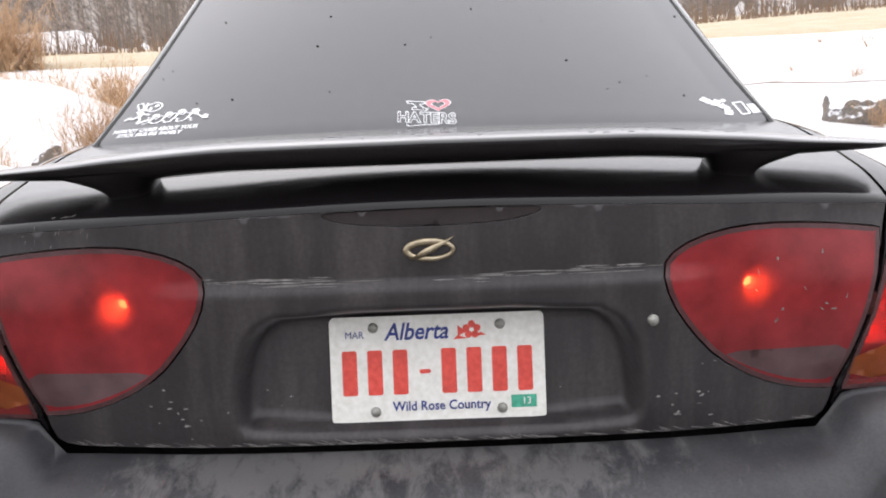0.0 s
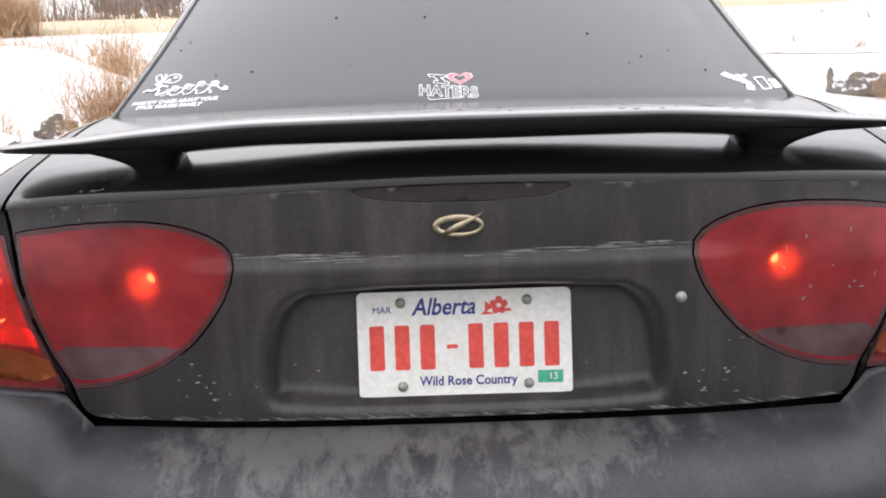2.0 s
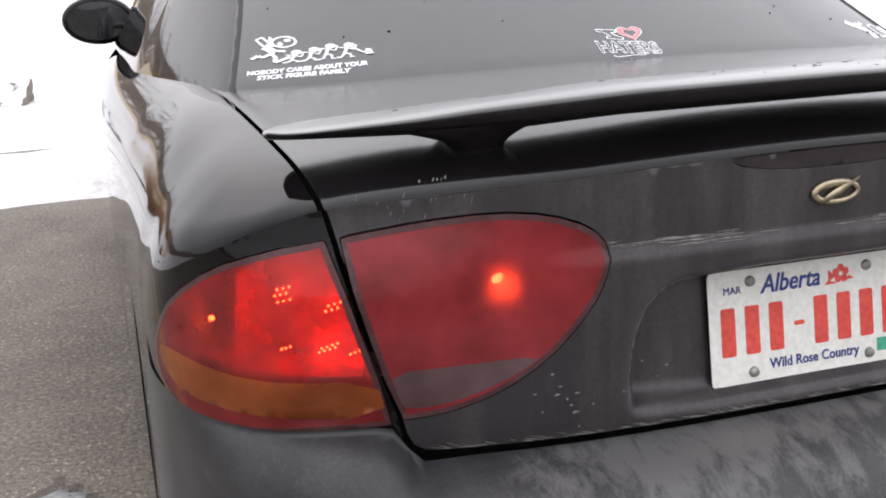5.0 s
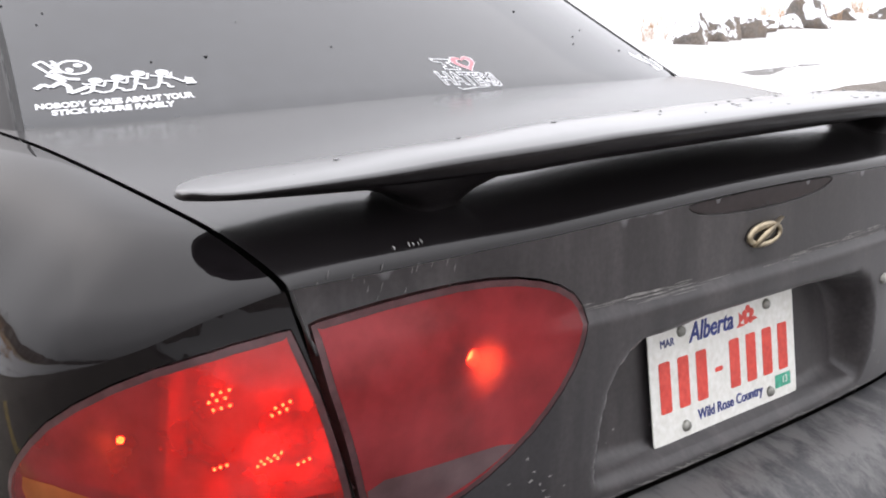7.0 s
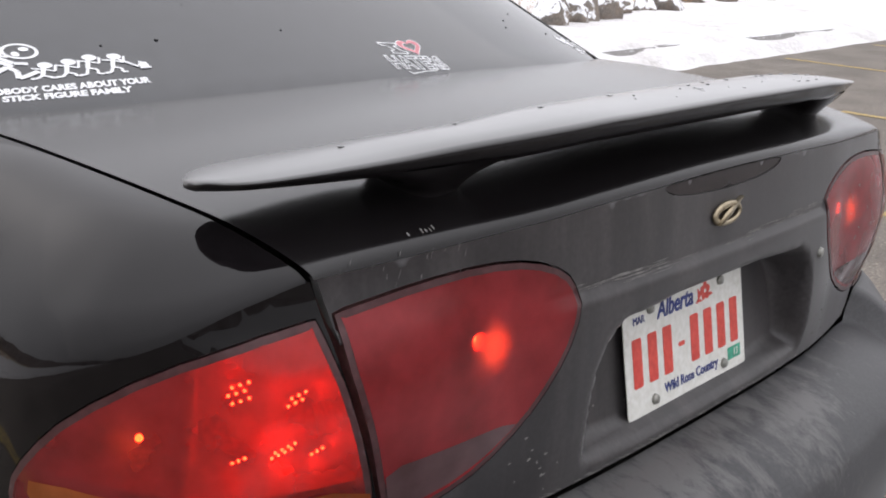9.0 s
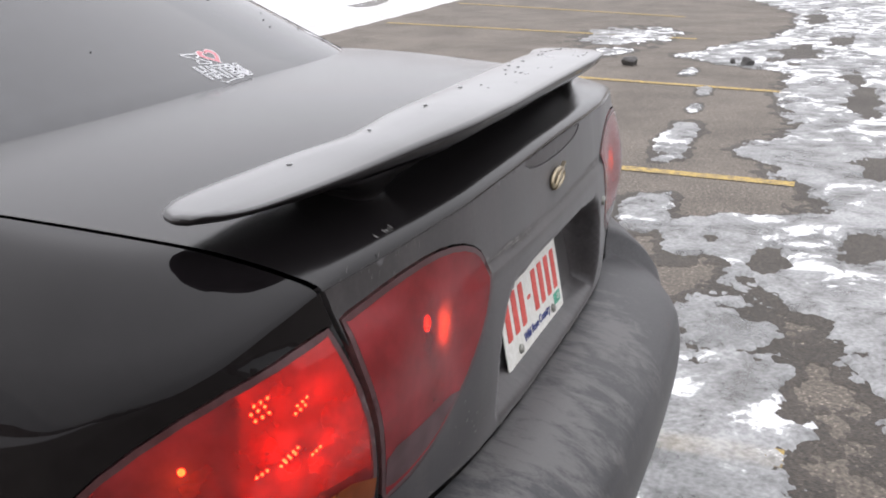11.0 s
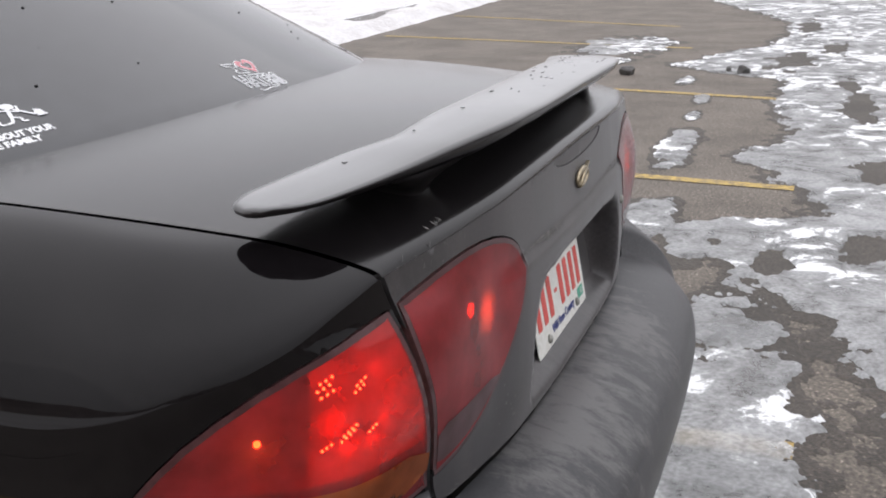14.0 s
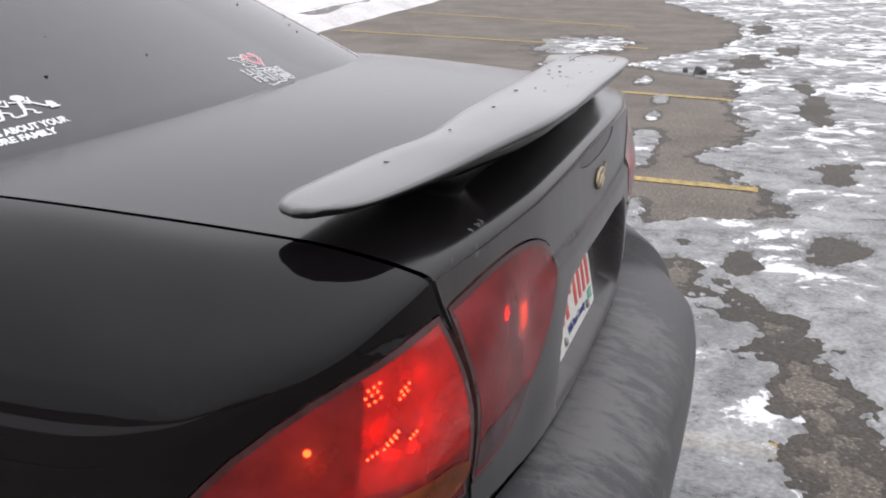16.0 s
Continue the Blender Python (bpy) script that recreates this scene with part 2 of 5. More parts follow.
DECK = dusted(mat("dusty_gloss_paint", (0.0045, 0.0036, 0.004), 0.34, coat=1.0, spec=0.02, second=(0.008, 0.007, 0.0075), scale=6, amount=0.8, fine=240, rough_var=0.06, coat_rough=0.17, coat_ior=1.42), 0.015)
WING = dusted(mat("dusty_wing_paint", (0.010, 0.010, 0.011), 0.30, coat=0.9, spec=0.5, second=(0.018, 0.018, 0.019), scale=9, amount=0.8, fine=240, rough_var=0.08, coat_rough=0.16, coat_ior=1.45), 0.25)
UNDER = mat("dull_black_paint", (0.014, 0.0122, 0.013), 0.4, coat=0.6, spec=0.1, second=(0.018, 0.0155, 0.0165), scale=9, amount=0.8, fine=200, rough_var=0.08)
RUBBER = mat("black_rubber", (0.008, 0.008, 0.008), 0.6)
INNER = mat("dark_inner_steel", (0.014, 0.013, 0.012), 0.8, second=(0.05, 0.047, 0.044), scale=40, contrast=(0.5, 0.7))
GLASS = mat("tinted_glass", (0.019, 0.0205, 0.0235), 0.035, second=(0.030, 0.0315, 0.034), scale=3, coat=0.1, spec=0.68, fine=40, rough_var=0.02)
RED_LENS = lens_mat("smoked_red_lens", (0.62, 0.022, 0.030), (0.48, 0.046, 0.056), 0.52, 0.25)
RED_CLEAR = lens_mat("red_lens", (0.9, 0.03, 0.025), (0.46, 0.055, 0.060), 0.36, 0.08)
GREY_LENS = lens_mat("smoked_grey_lens", (0.22, 0.07, 0.075), (0.165, 0.100, 0.105), 0.72)
AMBER_LENS = lens_mat("amber_lens", (0.85, 0.24, 0.03), (0.44, 0.125, 0.034), 0.56)
REFLECTOR = mat("lamp_reflector", (0.42, 0.20, 0.20), 0.55, metal=0.3, second=(0.25, 0.10, 0.10), scale=30)
CHROME = mat("bright_metal", (0.7, 0.68, 0.62), 0.22, metal=1.0)
GOLD = mat("dull_gold_metal", (0.46, 0.39, 0.27), 0.36, metal=1.0, second=(0.28, 0.24, 0.18), scale=60)
PLATE = mat("plate_white", (0.78, 0.78, 0.74), 0.4, second=(0.66, 0.65, 0.6), scale=25, amount=0.4)
RED_INK = mat("plate_red", (0.75, 0.08, 0.06), 0.4)
BLUE_INK = mat("plate_blue", (0.02, 0.04, 0.22), 0.4)
GREEN_INK = mat("tag_green", (0.06, 0.42, 0.28), 0.4)
WHITE_VINYL = mat("white_vinyl", (0.85, 0.86, 0.88), 0.5)
RED_VINYL = mat("red_vinyl", (0.60, 0.20, 0.23), 0.5)
DULL = mat("dull_metal", (0.36, 0.36, 0.33), 0.5, metal=0.6)
ASPHALT = asphalt_mat("asphalt", (0.150, 0.128, 0.105), (0.100, 0.085, 0.070), 0.76)
YELLOW = mat("worn_yellow_paint", (0.50, 0.35, 0.10), 0.8, second=(0.17, 0.14, 0.10), scale=26, amount=0.8, fine=150, bump=0.002, contrast=(0.40, 0.60))
SNOW = mat("snow", (0.70, 0.69, 0.695), 0.7, second=(0.50, 0.475, 0.46), scale=1.7, amount=0.85, fine=22, bump=0.03, contrast=(0.44, 0.72))
ICE = ice_mat("trodden_ice")
WET = asphalt_mat("wet_asphalt", (0.058, 0.047, 0.037), (0.040, 0.033, 0.026), 0.66)
SMOKE = mat("dark_smoked_lens", (0.014, 0.009, 0.010), 0.3, second=(0.03, 0.022, 0.023), scale=14)
SCUFF = mat("pale_scuff", (0.27, 0.26, 0.25), 0.7, second=(0.09, 0.088, 0.085), scale=90, amount=0.8)
WATER = mat("water_drop", (0.020, 0.020, 0.021), 0.05, coat=1.0, coat_ior=1.5)
SPECK = mat("dark_speck", (0.01, 0.01, 0.01), 0.6)
THICKET = mat("bare_thicket", (0.185, 0.150, 0.130), 0.95, second=(0.46, 0.44, 0.43), scale=0.3, amount=0.7, fine=2.2, bump=0.3, stretch=(1, 1, 0.22), contrast=(0.45, 0.72), grain=0.6)
GRASS = mat("dry_grass", (0.46, 0.285, 0.155), 0.8, second=(0.62, 0.45, 0.29), scale=3)
STRAW = mat("straw_field", (0.47, 0.38, 0.25), 0.9, second=(0.62, 0.56, 0.46), scale=0.4, fine=20, bump=0.03)
BRUSH = mat("brown_brush", (0.20, 0.130, 0.095), 0.9, second=(0.34, 0.25, 0.17), scale=0.15)
BARK = mat("grey_bark", (0.19, 0.165, 0.15), 0.9, second=(0.28, 0.25, 0.23), scale=2)
ROCK = mat("rock", (0.2, 0.18, 0.16), 0.85, second=(0.34, 0.25, 0.17), scale=2.5, fine=30, bump=0.02)
CHUNK = mat("dirty_ice_chunk", (0.055, 0.052, 0.05), 0.6, second=(0.16, 0.155, 0.15), scale=18, bump=0.004, fine=60)
MARKER = glow_mat("marker_glow", (1.0, 0.42, 0.08), 45)
BULB = glow_mat("bulb_glow", (1.0, 0.55, 0.10), 70)
LED = glow_mat("led_glow", (1.0, 0.34, 0.10), 46)



def snowy(m, most=0.36):
    """Snow lying on what faces up."""
    n, l = m.node_tree.nodes, m.node_tree.links
    b = n["Principled BSDF"]
    old = b.inputs["Base Color"].links[0].from_socket
    g, sep_, nz = n.new("ShaderNodeNewGeometry"), n.new("ShaderNodeSeparateXYZ"), n.new("ShaderNodeTexNoise")
    nz.inputs["Scale"].default_value = 6
    l.new(g.outputs["Normal"], sep_.inputs[0])
    add = n.new("ShaderNodeMath")
    add.operation = "ADD"
    l.new(sep_.outputs["Z"], add.inputs[0])
    l.new(nz.outputs[0], add.inputs[1])
    rng = n.new("ShaderNodeMapRange")
    rng.inputs["From Min"].default_value, rng.inputs["From Max"].default_value = 0.5 + most, 0.6 + most
    l.new(add.outputs[0], rng.inputs["Value"])
    mx = n.new("ShaderNodeMix")
    mx.data_type = "RGBA"
    mx.inputs["B"].default_value = (0.84, 0.85, 0.88, 1)
    l.new(rng.outputs[0], mx.inputs["Factor"])
    l.new(old, mx.inputs["A"])
    l.new(mx.outputs["Result"], b.inputs["Base Color"])
    return m


SNOWY_ROCK = snowy(mat("snow_dusted_rock", (0.15, 0.14, 0.13), 0.85, second=(0.28, 0.205, 0.14), scale=2.5, fine=30, bump=0.02))
KERB = snowy(mat("kerb_concrete", (0.26, 0.25, 0.24), 0.9, second=(0.40, 0.39, 0.38), scale=14, fine=80, bump=0.004), 0.75)


# ---- mesh helpers ----
def link(name, bm, material, parent=None, label="", smooth=True):
    me = bpy.data.meshes.new(name)
    bm.to_mesh(me)
    bm.free()
    for p in me.polygons:
        p.use_smooth = smooth
    me.materials.append(material)
    ob = new(name, me)
    if parent:
        ob.parent = parent
    if label:
        ob["label"] = label
    return ob


part = link


def inside(p, poly):
    x, y, hit = p[0], p[1], False
    for (x0, y0), (x1, y1) in zip(poly, poly[1:] + poly[:1]):
        if (y0 > y) != (y1 > y) and x < x0 + (y - y0) * (x1 - x0) / (y1 - y0):
            hit = not hit
    return hit


def rounded(poly, step=0.012, rounds=2):
    """Corner-cut a closed outline and sample it evenly."""
    for _ in range(rounds):
        out = []
        for a, b in zip(poly, poly[1:] + poly[:1]):
            out += [(a[0] * 0.75 + b[0] * 0.25, a[1] * 0.75 + b[1] * 0.25), (a[0] * 0.25 + b[0] * 0.75, a[1] * 0.25 + b[1] * 0.75)]
        poly = out
    return dense(poly, step)


def dense(poly, step=0.012):
    out = []
    for a, b in zip(poly, poly[1:] + poly[:1]):
        k = max(1, int(math.dist(a, b) / step))
        out += [(a[0] + (b[0] - a[0]) * i / k, a[1] + (b[1] - a[1]) * i / k) for i in range(k)]
    return out


def shrunk(poly, d):
    """Move a closed outline inwards by d."""
    area = sum(a[0] * b[1] - b[0] * a[1] for a, b in zip(poly, poly[1:] + poly[:1]))
    s, out = (1 if area > 0 else -1), []
    for i, p in enumerate(poly):
        a, b = poly[i - 1], poly[(i + 1) % len(poly)]
        tx, ty = b[0] - a[0], b[1] - a[1]
        k = math.hypot(tx, ty) or 1
        out.append((p[0] - s * ty / k * d, p[1] + s * tx / k * d))
    return out


def patch(poly, holes, step, surf, out=None, rim=0.0):
    """A triangulated skin over the outline in two parameters, laid onto surf(u, v); rim turns its edges inwards."""
    from mathutils.geometry import delaunay_2d_cdt
    pts, edges = [], []
    for loop in [poly, *holes]:
        n0 = len(pts)
        pts += [Vector(p) for p in loop]
        edges += [(n0 + i, n0 + (i + 1) % len(loop)) for i in range(len(loop))]
    xs, ys = [p[0] for p in poly], [p[1] for p in poly]
    near = step * 0.5
    loops = [np.array(q) for q in [poly, *holes]]
    v = min(ys) + step / 2
    row = 0
    while v < max(ys):
        u = min(xs) + step / 2 + (row % 2) * step / 2
        while u < max(xs):
            if inside((u, v), poly) and not any(inside((u, v), h) for h in holes):
                if min(np.hypot(q[:, 0] - u, q[:, 1] - v).min() for q in loops) > near:
                    pts.append(Vector((u, v)))
            u += step
        v += step * 0.87
        row += 1
    verts, _, faces, *_ = delaunay_2d_cdt(pts, edges, [], 0, 1e-6)
    bm = bmesh.new()
    vs = [bm.verts.new(surf(p[0], p[1])) for p in verts]
    for f in faces:
        c = sum((verts[i] for i in f), Vector((0, 0))) / len(f)
        if inside(c, poly) and not any(inside(c, h) for h in holes):
            bm.faces.new([vs[i] for i in f])
    finish(bm, out, rim)
    return bm


def finish(bm, out=None, rim=0.0):
    """Drop loose points, turn the faces outwards and give the edges of a skin a depth."""
    bmesh.ops.delete(bm, geom=[v for v in bm.verts if not v.link_faces], context="VERTS")
    bmesh.ops.recalc_face_normals(bm, faces=bm.faces)
    middle = Vector((0, 1.6, 0.6)) if out is None else None
    score = 0.0
    for f in bm.faces:
        way = (f.calc_center_median() - middle) if out is None else Vector(out)
        score += f.normal.dot(way.normalized()) * f.calc_area()
    if score < 0:
        bmesh.ops.reverse_faces(bm, faces=bm.faces)
    bm.normal_update()
    if rim:
        border = [e for e in bm.edges if e.is_boundary]
        ways = {v: v.normal.copy() for e in border for v in e.verts}
        made = bmesh.ops.extrude_edge_only(bm, edges=border)["geom"]
        back = {}
        for v in (g for g in made if isinstance(g, bmesh.types.BMVert)):
            old = [e.other_vert(v) for e in v.link_edges if e.other_vert(v) in ways]
            back[v] = ways[old[0]] if old else Vector((0, -1, 0))
        for v, w in back.items():
            v.co -= w * rim
        for e in border:
            e.smooth = False


def grid(rows, closed=False):
    """A skin through rows of points."""
    bm = bmesh.new()
    vs = [[bm.verts.new(p) for p in row] for row in rows]
    for a, b in zip(vs, vs[1:]):
        n = len(a)
        for i in range(n if closed else n - 1):
            bm.faces.new((a[i], a[(i + 1) % n], b[(i + 1) % n], b[i]))
    return bm


def box(x0, x1, y0, y1, z0, z1, bevel=0.0, bm=None):
    bm = bm or bmesh.new()
    made = bmesh.ops.create_cube(bm, size=1, matrix=Matrix.Translation(((x0 + x1) / 2, (y0 + y1) / 2, (z0 + z1) / 2)) @ Matrix.Diagonal((x1 - x0, y1 - y0, z1 - z0, 1)))
    if bevel:
        bmesh.ops.bevel(bm, geom=list({e for v in made["verts"] for e in v.link_edges}), offset=bevel, segments=2, affect="EDGES")
    return bm


def smooth01(a, b, t):
    t = min(max((t - a) / (b - a), 0), 1)
    return t * t * (3 - 2 * t)


def curve(table, t):
    """A smooth line through (t, value) rows, with no overshoot."""
    xs, ys = [r[0] for r in table], [r[1] for r in table]
    if t <= xs[0] or t >= xs[-1]:
        return ys[0] if t <= xs[0] else ys[-1]
    d = [(ys[i + 1] - ys[i]) / (xs[i + 1] - xs[i]) for i in range(len(xs) - 1)]
    m = [d[0]] + [0 if p * q <= 0 else 2 * p * q / (p + q) for p, q in zip(d, d[1:])] + [d[-1]]
    i = max(k for k in range(len(xs) - 1) if xs[k] <= t)
    h = xs[i + 1] - xs[i]
    s = (t - xs[i]) / h
    return (2 * s**3 - 3 * s**2 + 1) * ys[i] + (s**3 - 2 * s**2 + s) * h * m[i] + (3 * s**2 - 2 * s**3) * ys[i + 1] + (s**3 - s**2) * h * m[i + 1]


def lerp(table, t):
    """Straight lines through (t, value) rows."""
    if t <= table[0][0]:
        return table[0][1]
    for (a, x), (b, y) in zip(table, table[1:]):
        if t <= b:
            return x + (y - x) * (t - a) / (b - a)
    return table[-1][1]


# ---- the car: one surface in two parameters ----
WIDE, TAIL, DEEP = 0.840, -0.05, 0.46
NOSE, NOSE_DEEP = 4.58, 0.85
HUB = TAIL + DEEP
# the tail seen from above, from its middle round the corner to the flank
TAIL_LINE = ((0, TAIL), (0.15, -0.049), (0.33, -0.042), (0.45, -0.0285), (0.57, -0.009), (0.65, 0.0095), (0.70, 0.0265), (0.735, 0.048), (0.762, 0.074), (0.790, 0.112), (0.811, 0.155),
             (0.826, 0.205), (0.834, 0.265), (0.838, 0.34), (WIDE, HUB))


def outline():
    """Half of the plan outline, from the middle of the tail round to the middle of the nose."""
    pts = []
    run = np.concatenate([[0], np.cumsum([math.dist(a, b) for a, b in zip(TAIL_LINE, TAIL_LINE[1:])])])
    for i in range(121):
        at = run[-1] * i / 120
        pts.append(tuple(curve([(r, p[k]) for r, p in zip(run, TAIL_LINE)], at) for k in (0, 1)))
    for i in range(1, 60):
        y = HUB + (NOSE - NOSE_DEEP - HUB) * i / 60
        pts.append((WIDE + 0.03 * math.sin(math.pi * i / 60) ** 2, y))
    for i in range(61):
        a = radians(90 * i / 60)
        pts.append((WIDE * math.cos(a) ** (2 / 2.6), NOSE - NOSE_DEEP + NOSE_DEEP * math.sin(a) ** (2 / 2.6)))
    return np.array(pts)


PLAN = outline()
RUN = np.concatenate([[0], np.cumsum(np.hypot(*np.diff(PLAN, axis=0).T))])


def plan(u):
    """Place and outward way on the plan outline at the run u from the middle of the tail."""
    s, a = (1 if u >= 0 else -1), abs(u)
    x, y = np.interp(a, RUN, PLAN[:, 0]), np.interp(a, RUN, PLAN[:, 1])
    x2, y2 = np.interp(a + 0.01, RUN, PLAN[:, 0]), np.interp(a + 0.01, RUN, PLAN[:, 1])
    x1, y1 = (np.interp(abs(a - 0.01), RUN, PLAN[:, 0]) * (1 if a > 0.01 else -1), np.interp(abs(a - 0.01), RUN, PLAN[:, 1]))
    k = math.hypot(x2 - x1, y2 - y1) or 1
    return s * x, y, s * (y2 - y1) / k, -(x2 - x1) / k


def run_at(x):
    """The run at which the tail's outline is x wide."""
    return float(np.interp(x, PLAN[:121, 0], RUN[:121]))


def deck(x, y):
    """The flat top of the body before its edges roll over."""
    mid = curve(((-0.1, 0.970), (-0.05, 0.987), (-0.02, 0.996), (0.0, 1.002), (0.05, 1.014), (0.1, 1.0215), (0.15, 1.0265), (0.3, 1.034), (0.64, 1.042), (1.2, 1.035), (2.6, 1.00), (3.2, 0.96), (4.0, 0.88), (4.7, 0.72)), y)
    dip = 0.002 * smooth01(0.42, 0.60, abs(x)) * math.exp(-((y - 0.055) / 0.055) ** 2)
    return mid - dip - (0.068 + 0.034 * smooth01(0.55, 0.05, y)) * x * x


def roll_depth(u):
    return curve(((0, 0.010), (0.63, 0.010), (0.70, 0.021), (0.77, 0.050), (0.85, 0.089), (0.925, 0.134), (1.05, 0.180), (1.25, 0.195)), abs(u))


def roll_wide(u):
    return 0.030 + 0.135 * smooth01(0.50, 0.84, abs(u)) + 0.03 * smooth01(0.85, 1.15, abs(u))


def top_of_wall(u):
    x, y, _, _ = plan(u)
    return deck(x, y) - roll_depth(u)


def top(u, rho):
    """The upper skin: rho 1 is the outline, 0 the middle."""
    x, y, nx, ny = plan(u)
    hub = min(max(y, HUB), NOSE - NOSE_DEEP)
    o = wall_off(u, top_of_wall(u)) * rho ** 5
    px, py = x * rho + nx * o, hub + (y - hub) * rho + ny * o
    # a wide sloping shoulder that ends in a tight edge
    w = roll_wide(u)
    t = min(max((rho - (1 - w)) / w, 0), 1)
    edge = 0.030 + 0.165 * smooth01(0.82, 1.55, abs(u))
    k = min(max((rho - (1 - edge)) / edge, 0), 1)
    share = 0.70 * smooth01(0.58, 0.68, abs(u)) * (1 - smooth01(0.85, 1.65, abs(u)))
    drop = share * t ** 1.8 + (1 - share) * (1 - math.sqrt(max(0, 1 - k ** 2)))
    return Vector((px, py, deck(px, py) - roll_depth(u) * drop))


RECESS = rounded([(-0.292, 0.680), (-0.285, 0.770), (-0.262, 0.818), (-0.215, 0.843), (0.215, 0.843), (0.262, 0.818), (0.285, 0.770), (0.292, 0.680), (0.270, 0.651), (-0.270, 0.651)], 0.01, 1)
RECESS_NP = np.array(dense(RECESS, 0.003))


def wall_off(u, z):
    """How far the wall stands out of the plan outline."""
    bulge = curve(((0.60, 0.0), (0.70, 0.003), (0.80, 0.005), (0.90, 0.002), (0.97, -0.003)), z)
    a = abs(u)
    # the lamps swell like a pillow either side of the seam
    swell = curve(((0.64, -0.004), (0.70, 0.0), (0.732, 0.008), (0.775, 0.016), (0.812, 0.020), (0.847, 0.019), (0.87, 0.0155), (0.90, 0.009), (0.915, 0.004), (0.95, 0.0), (0.98, 0.0)), z)
    bulge += swell * smooth01(0.38, 0.58, a) * (1 - smooth01(0.66, 0.84, a))
    if a > 0.85:
        bulge += curve(((0.60, 0.0), (0.75, -0.004), (0.82, -0.012), (0.90, -0.028), (0.97, -0.045)), z) * smooth01(0.85, 1.1, a)
    if a < 0.6:
        crease = smooth01(0.42, 0.30, a)
        bulge += 0.008 * crease * smooth01(0.880, 0.868, z) * smooth01(0.62, 0.72, z)
        if a < 0.30 and 0.645 < z < 0.86:
            d = np.hypot(RECESS_NP[:, 0] - u, RECESS_NP[:, 1] - z).min()
            if inside((u, z), RECESS):
                back = -0.007 + (z - 0.741) * 0.176
                sink = smooth01(0.0, 0.026, d)
                bulge = bulge * (1 - sink) + (TAIL - back) * sink
    return bulge


def wall(u, z, out=0.0):
    x, y, nx, ny = plan(u)
    o = wall_off(u, z) + out
    return Vector((x + nx * o, y + ny * o, z))


def mirrored(poly):
    return [(-a, b) for a, b in reversed(poly)]


def clip(bm, co, no):
    """Keep what lies behind the plane."""
    bmesh.ops.bisect_plane(bm, geom=bm.verts[:] + bm.edges[:] + bm.faces[:], plane_co=co, plane_no=no, clear_outer=True)


car = tagged(new("car"), "black four-door sedan with dusty paint parked nose-in", "car")

# Seam between trunk lid and quarter panels, seen from above: |x| = SEAM + SLANT * y
SEAM, SLANT, GAP = 0.6415, 0.066, 0.0035


def cap_rows(u0, u1, n, rhos):
    return [[top(u0 + (u1 - u0) * i / n, r) for i in range(n + 1)] for r in rhos]


RHOS = [0.0, 0.15, 0.3, 0.42, 0.50, 0.56, 0.61, 0.66, 0.70, 0.73, 0.76, 0.785, 0.81, 0.83, 0.85, 0.87, 0.89, 0.908, 0.925, 0.945, 0.958, 0.968, 0.976, 0.983, 0.989, 0.994, 0.9975, 1.0]
END = RUN[-1]


def window_base(x):
    """How far forward the foot of the rear glass lies."""
    return 0.470 + 0.20 * x * x + 0.35 * x ** 4


def lid_top():
    bm = grid(cap_rows(-1.5, 1.5, 200, RHOS))
    bmesh.ops.remove_doubles(bm, verts=bm.verts, dist=1e-5)
    for s in (-1, 1):
        clip(bm, (s * (SEAM - GAP), 0, 0), (s, -SLANT, 0))
    clip(bm, (0, 0.74, 0), (0, 1, 0))
    return bm


def seam_side(z):
    """Half width of the lid's rear face."""
    return lerp(((0.645, 0.538), (0.662, 0.553), (0.70, 0.567), (0.81, 0.602), (0.96, 0.6415)), z)


def lid_face_outline():
    right = [(0.0, 0.645), (0.520, 0.645), (0.540, 0.6475), (0.553, 0.655), (0.561, 0.672), (0.567, 0.70)]
    right += [(run_at(seam_side(0.70 + 0.25 * i / 12)) - GAP, 0.70 + 0.25 * i / 12) for i in range(1, 13)]
    edge = run_at(SEAM) - GAP
    tops = [(edge * (1 - i / 24), 0) for i in range(25)]
    right += [(u, top_of_wall(u)) for u, _ in tops]
    return dense(right + [(-a, b) for a, b in reversed(right[1:-1])], 0.012)


INNER_LAMP = rounded([(0.629, 0.917), (0.612, 0.920), (0.535, 0.930), (0.452, 0.934), (0.386, 0.927), (0.335, 0.908), (0.313, 0.882), (0.324, 0.838), (0.352, 0.795), (0.391, 0.752),
                      (0.447, 0.718), (0.504, 0.699), (0.550, 0.693), (0.568, 0.693)], 0.010, 1)
OUTER_LAMP = rounded([(0.642, 0.916), (0.657, 0.914), (0.708, 0.906), (0.778, 0.882), (0.859, 0.833), (0.910, 0.785), (0.940, 0.745), (0.935, 0.712), (0.905, 0.693), (0.859, 0.683),
                      (0.758, 0.681), (0.596, 0.686), (0.576, 0.687)], 0.010, 1)
BRAKE = rounded([(-0.147, 0.975), (-0.10, 0.976), (0, 0.978), (0.10, 0.976), (0.147, 0.975), (0.150, 0.968), (0.12, 0.958), (0.06, 0.953), (0, 0.952), (-0.06, 0.953), (-0.12, 0.958), (-0.150, 0.968)], 0.008, 1)

# ---- trunk lid ----
lid = part("trunk_lid", lid_top(), DECK, car, "glossy black trunk lid with water spots")
finish_bm = patch(lid_face_outline(), [shrunk(INNER_LAMP, -0.004), shrunk(mirrored(INNER_LAMP), -0.004), BRAKE], 0.008, wall, rim=0.014)
part("rear_panel", finish_bm, DUSTY, lid, "dusty black rear face of the lid with a plate recess")


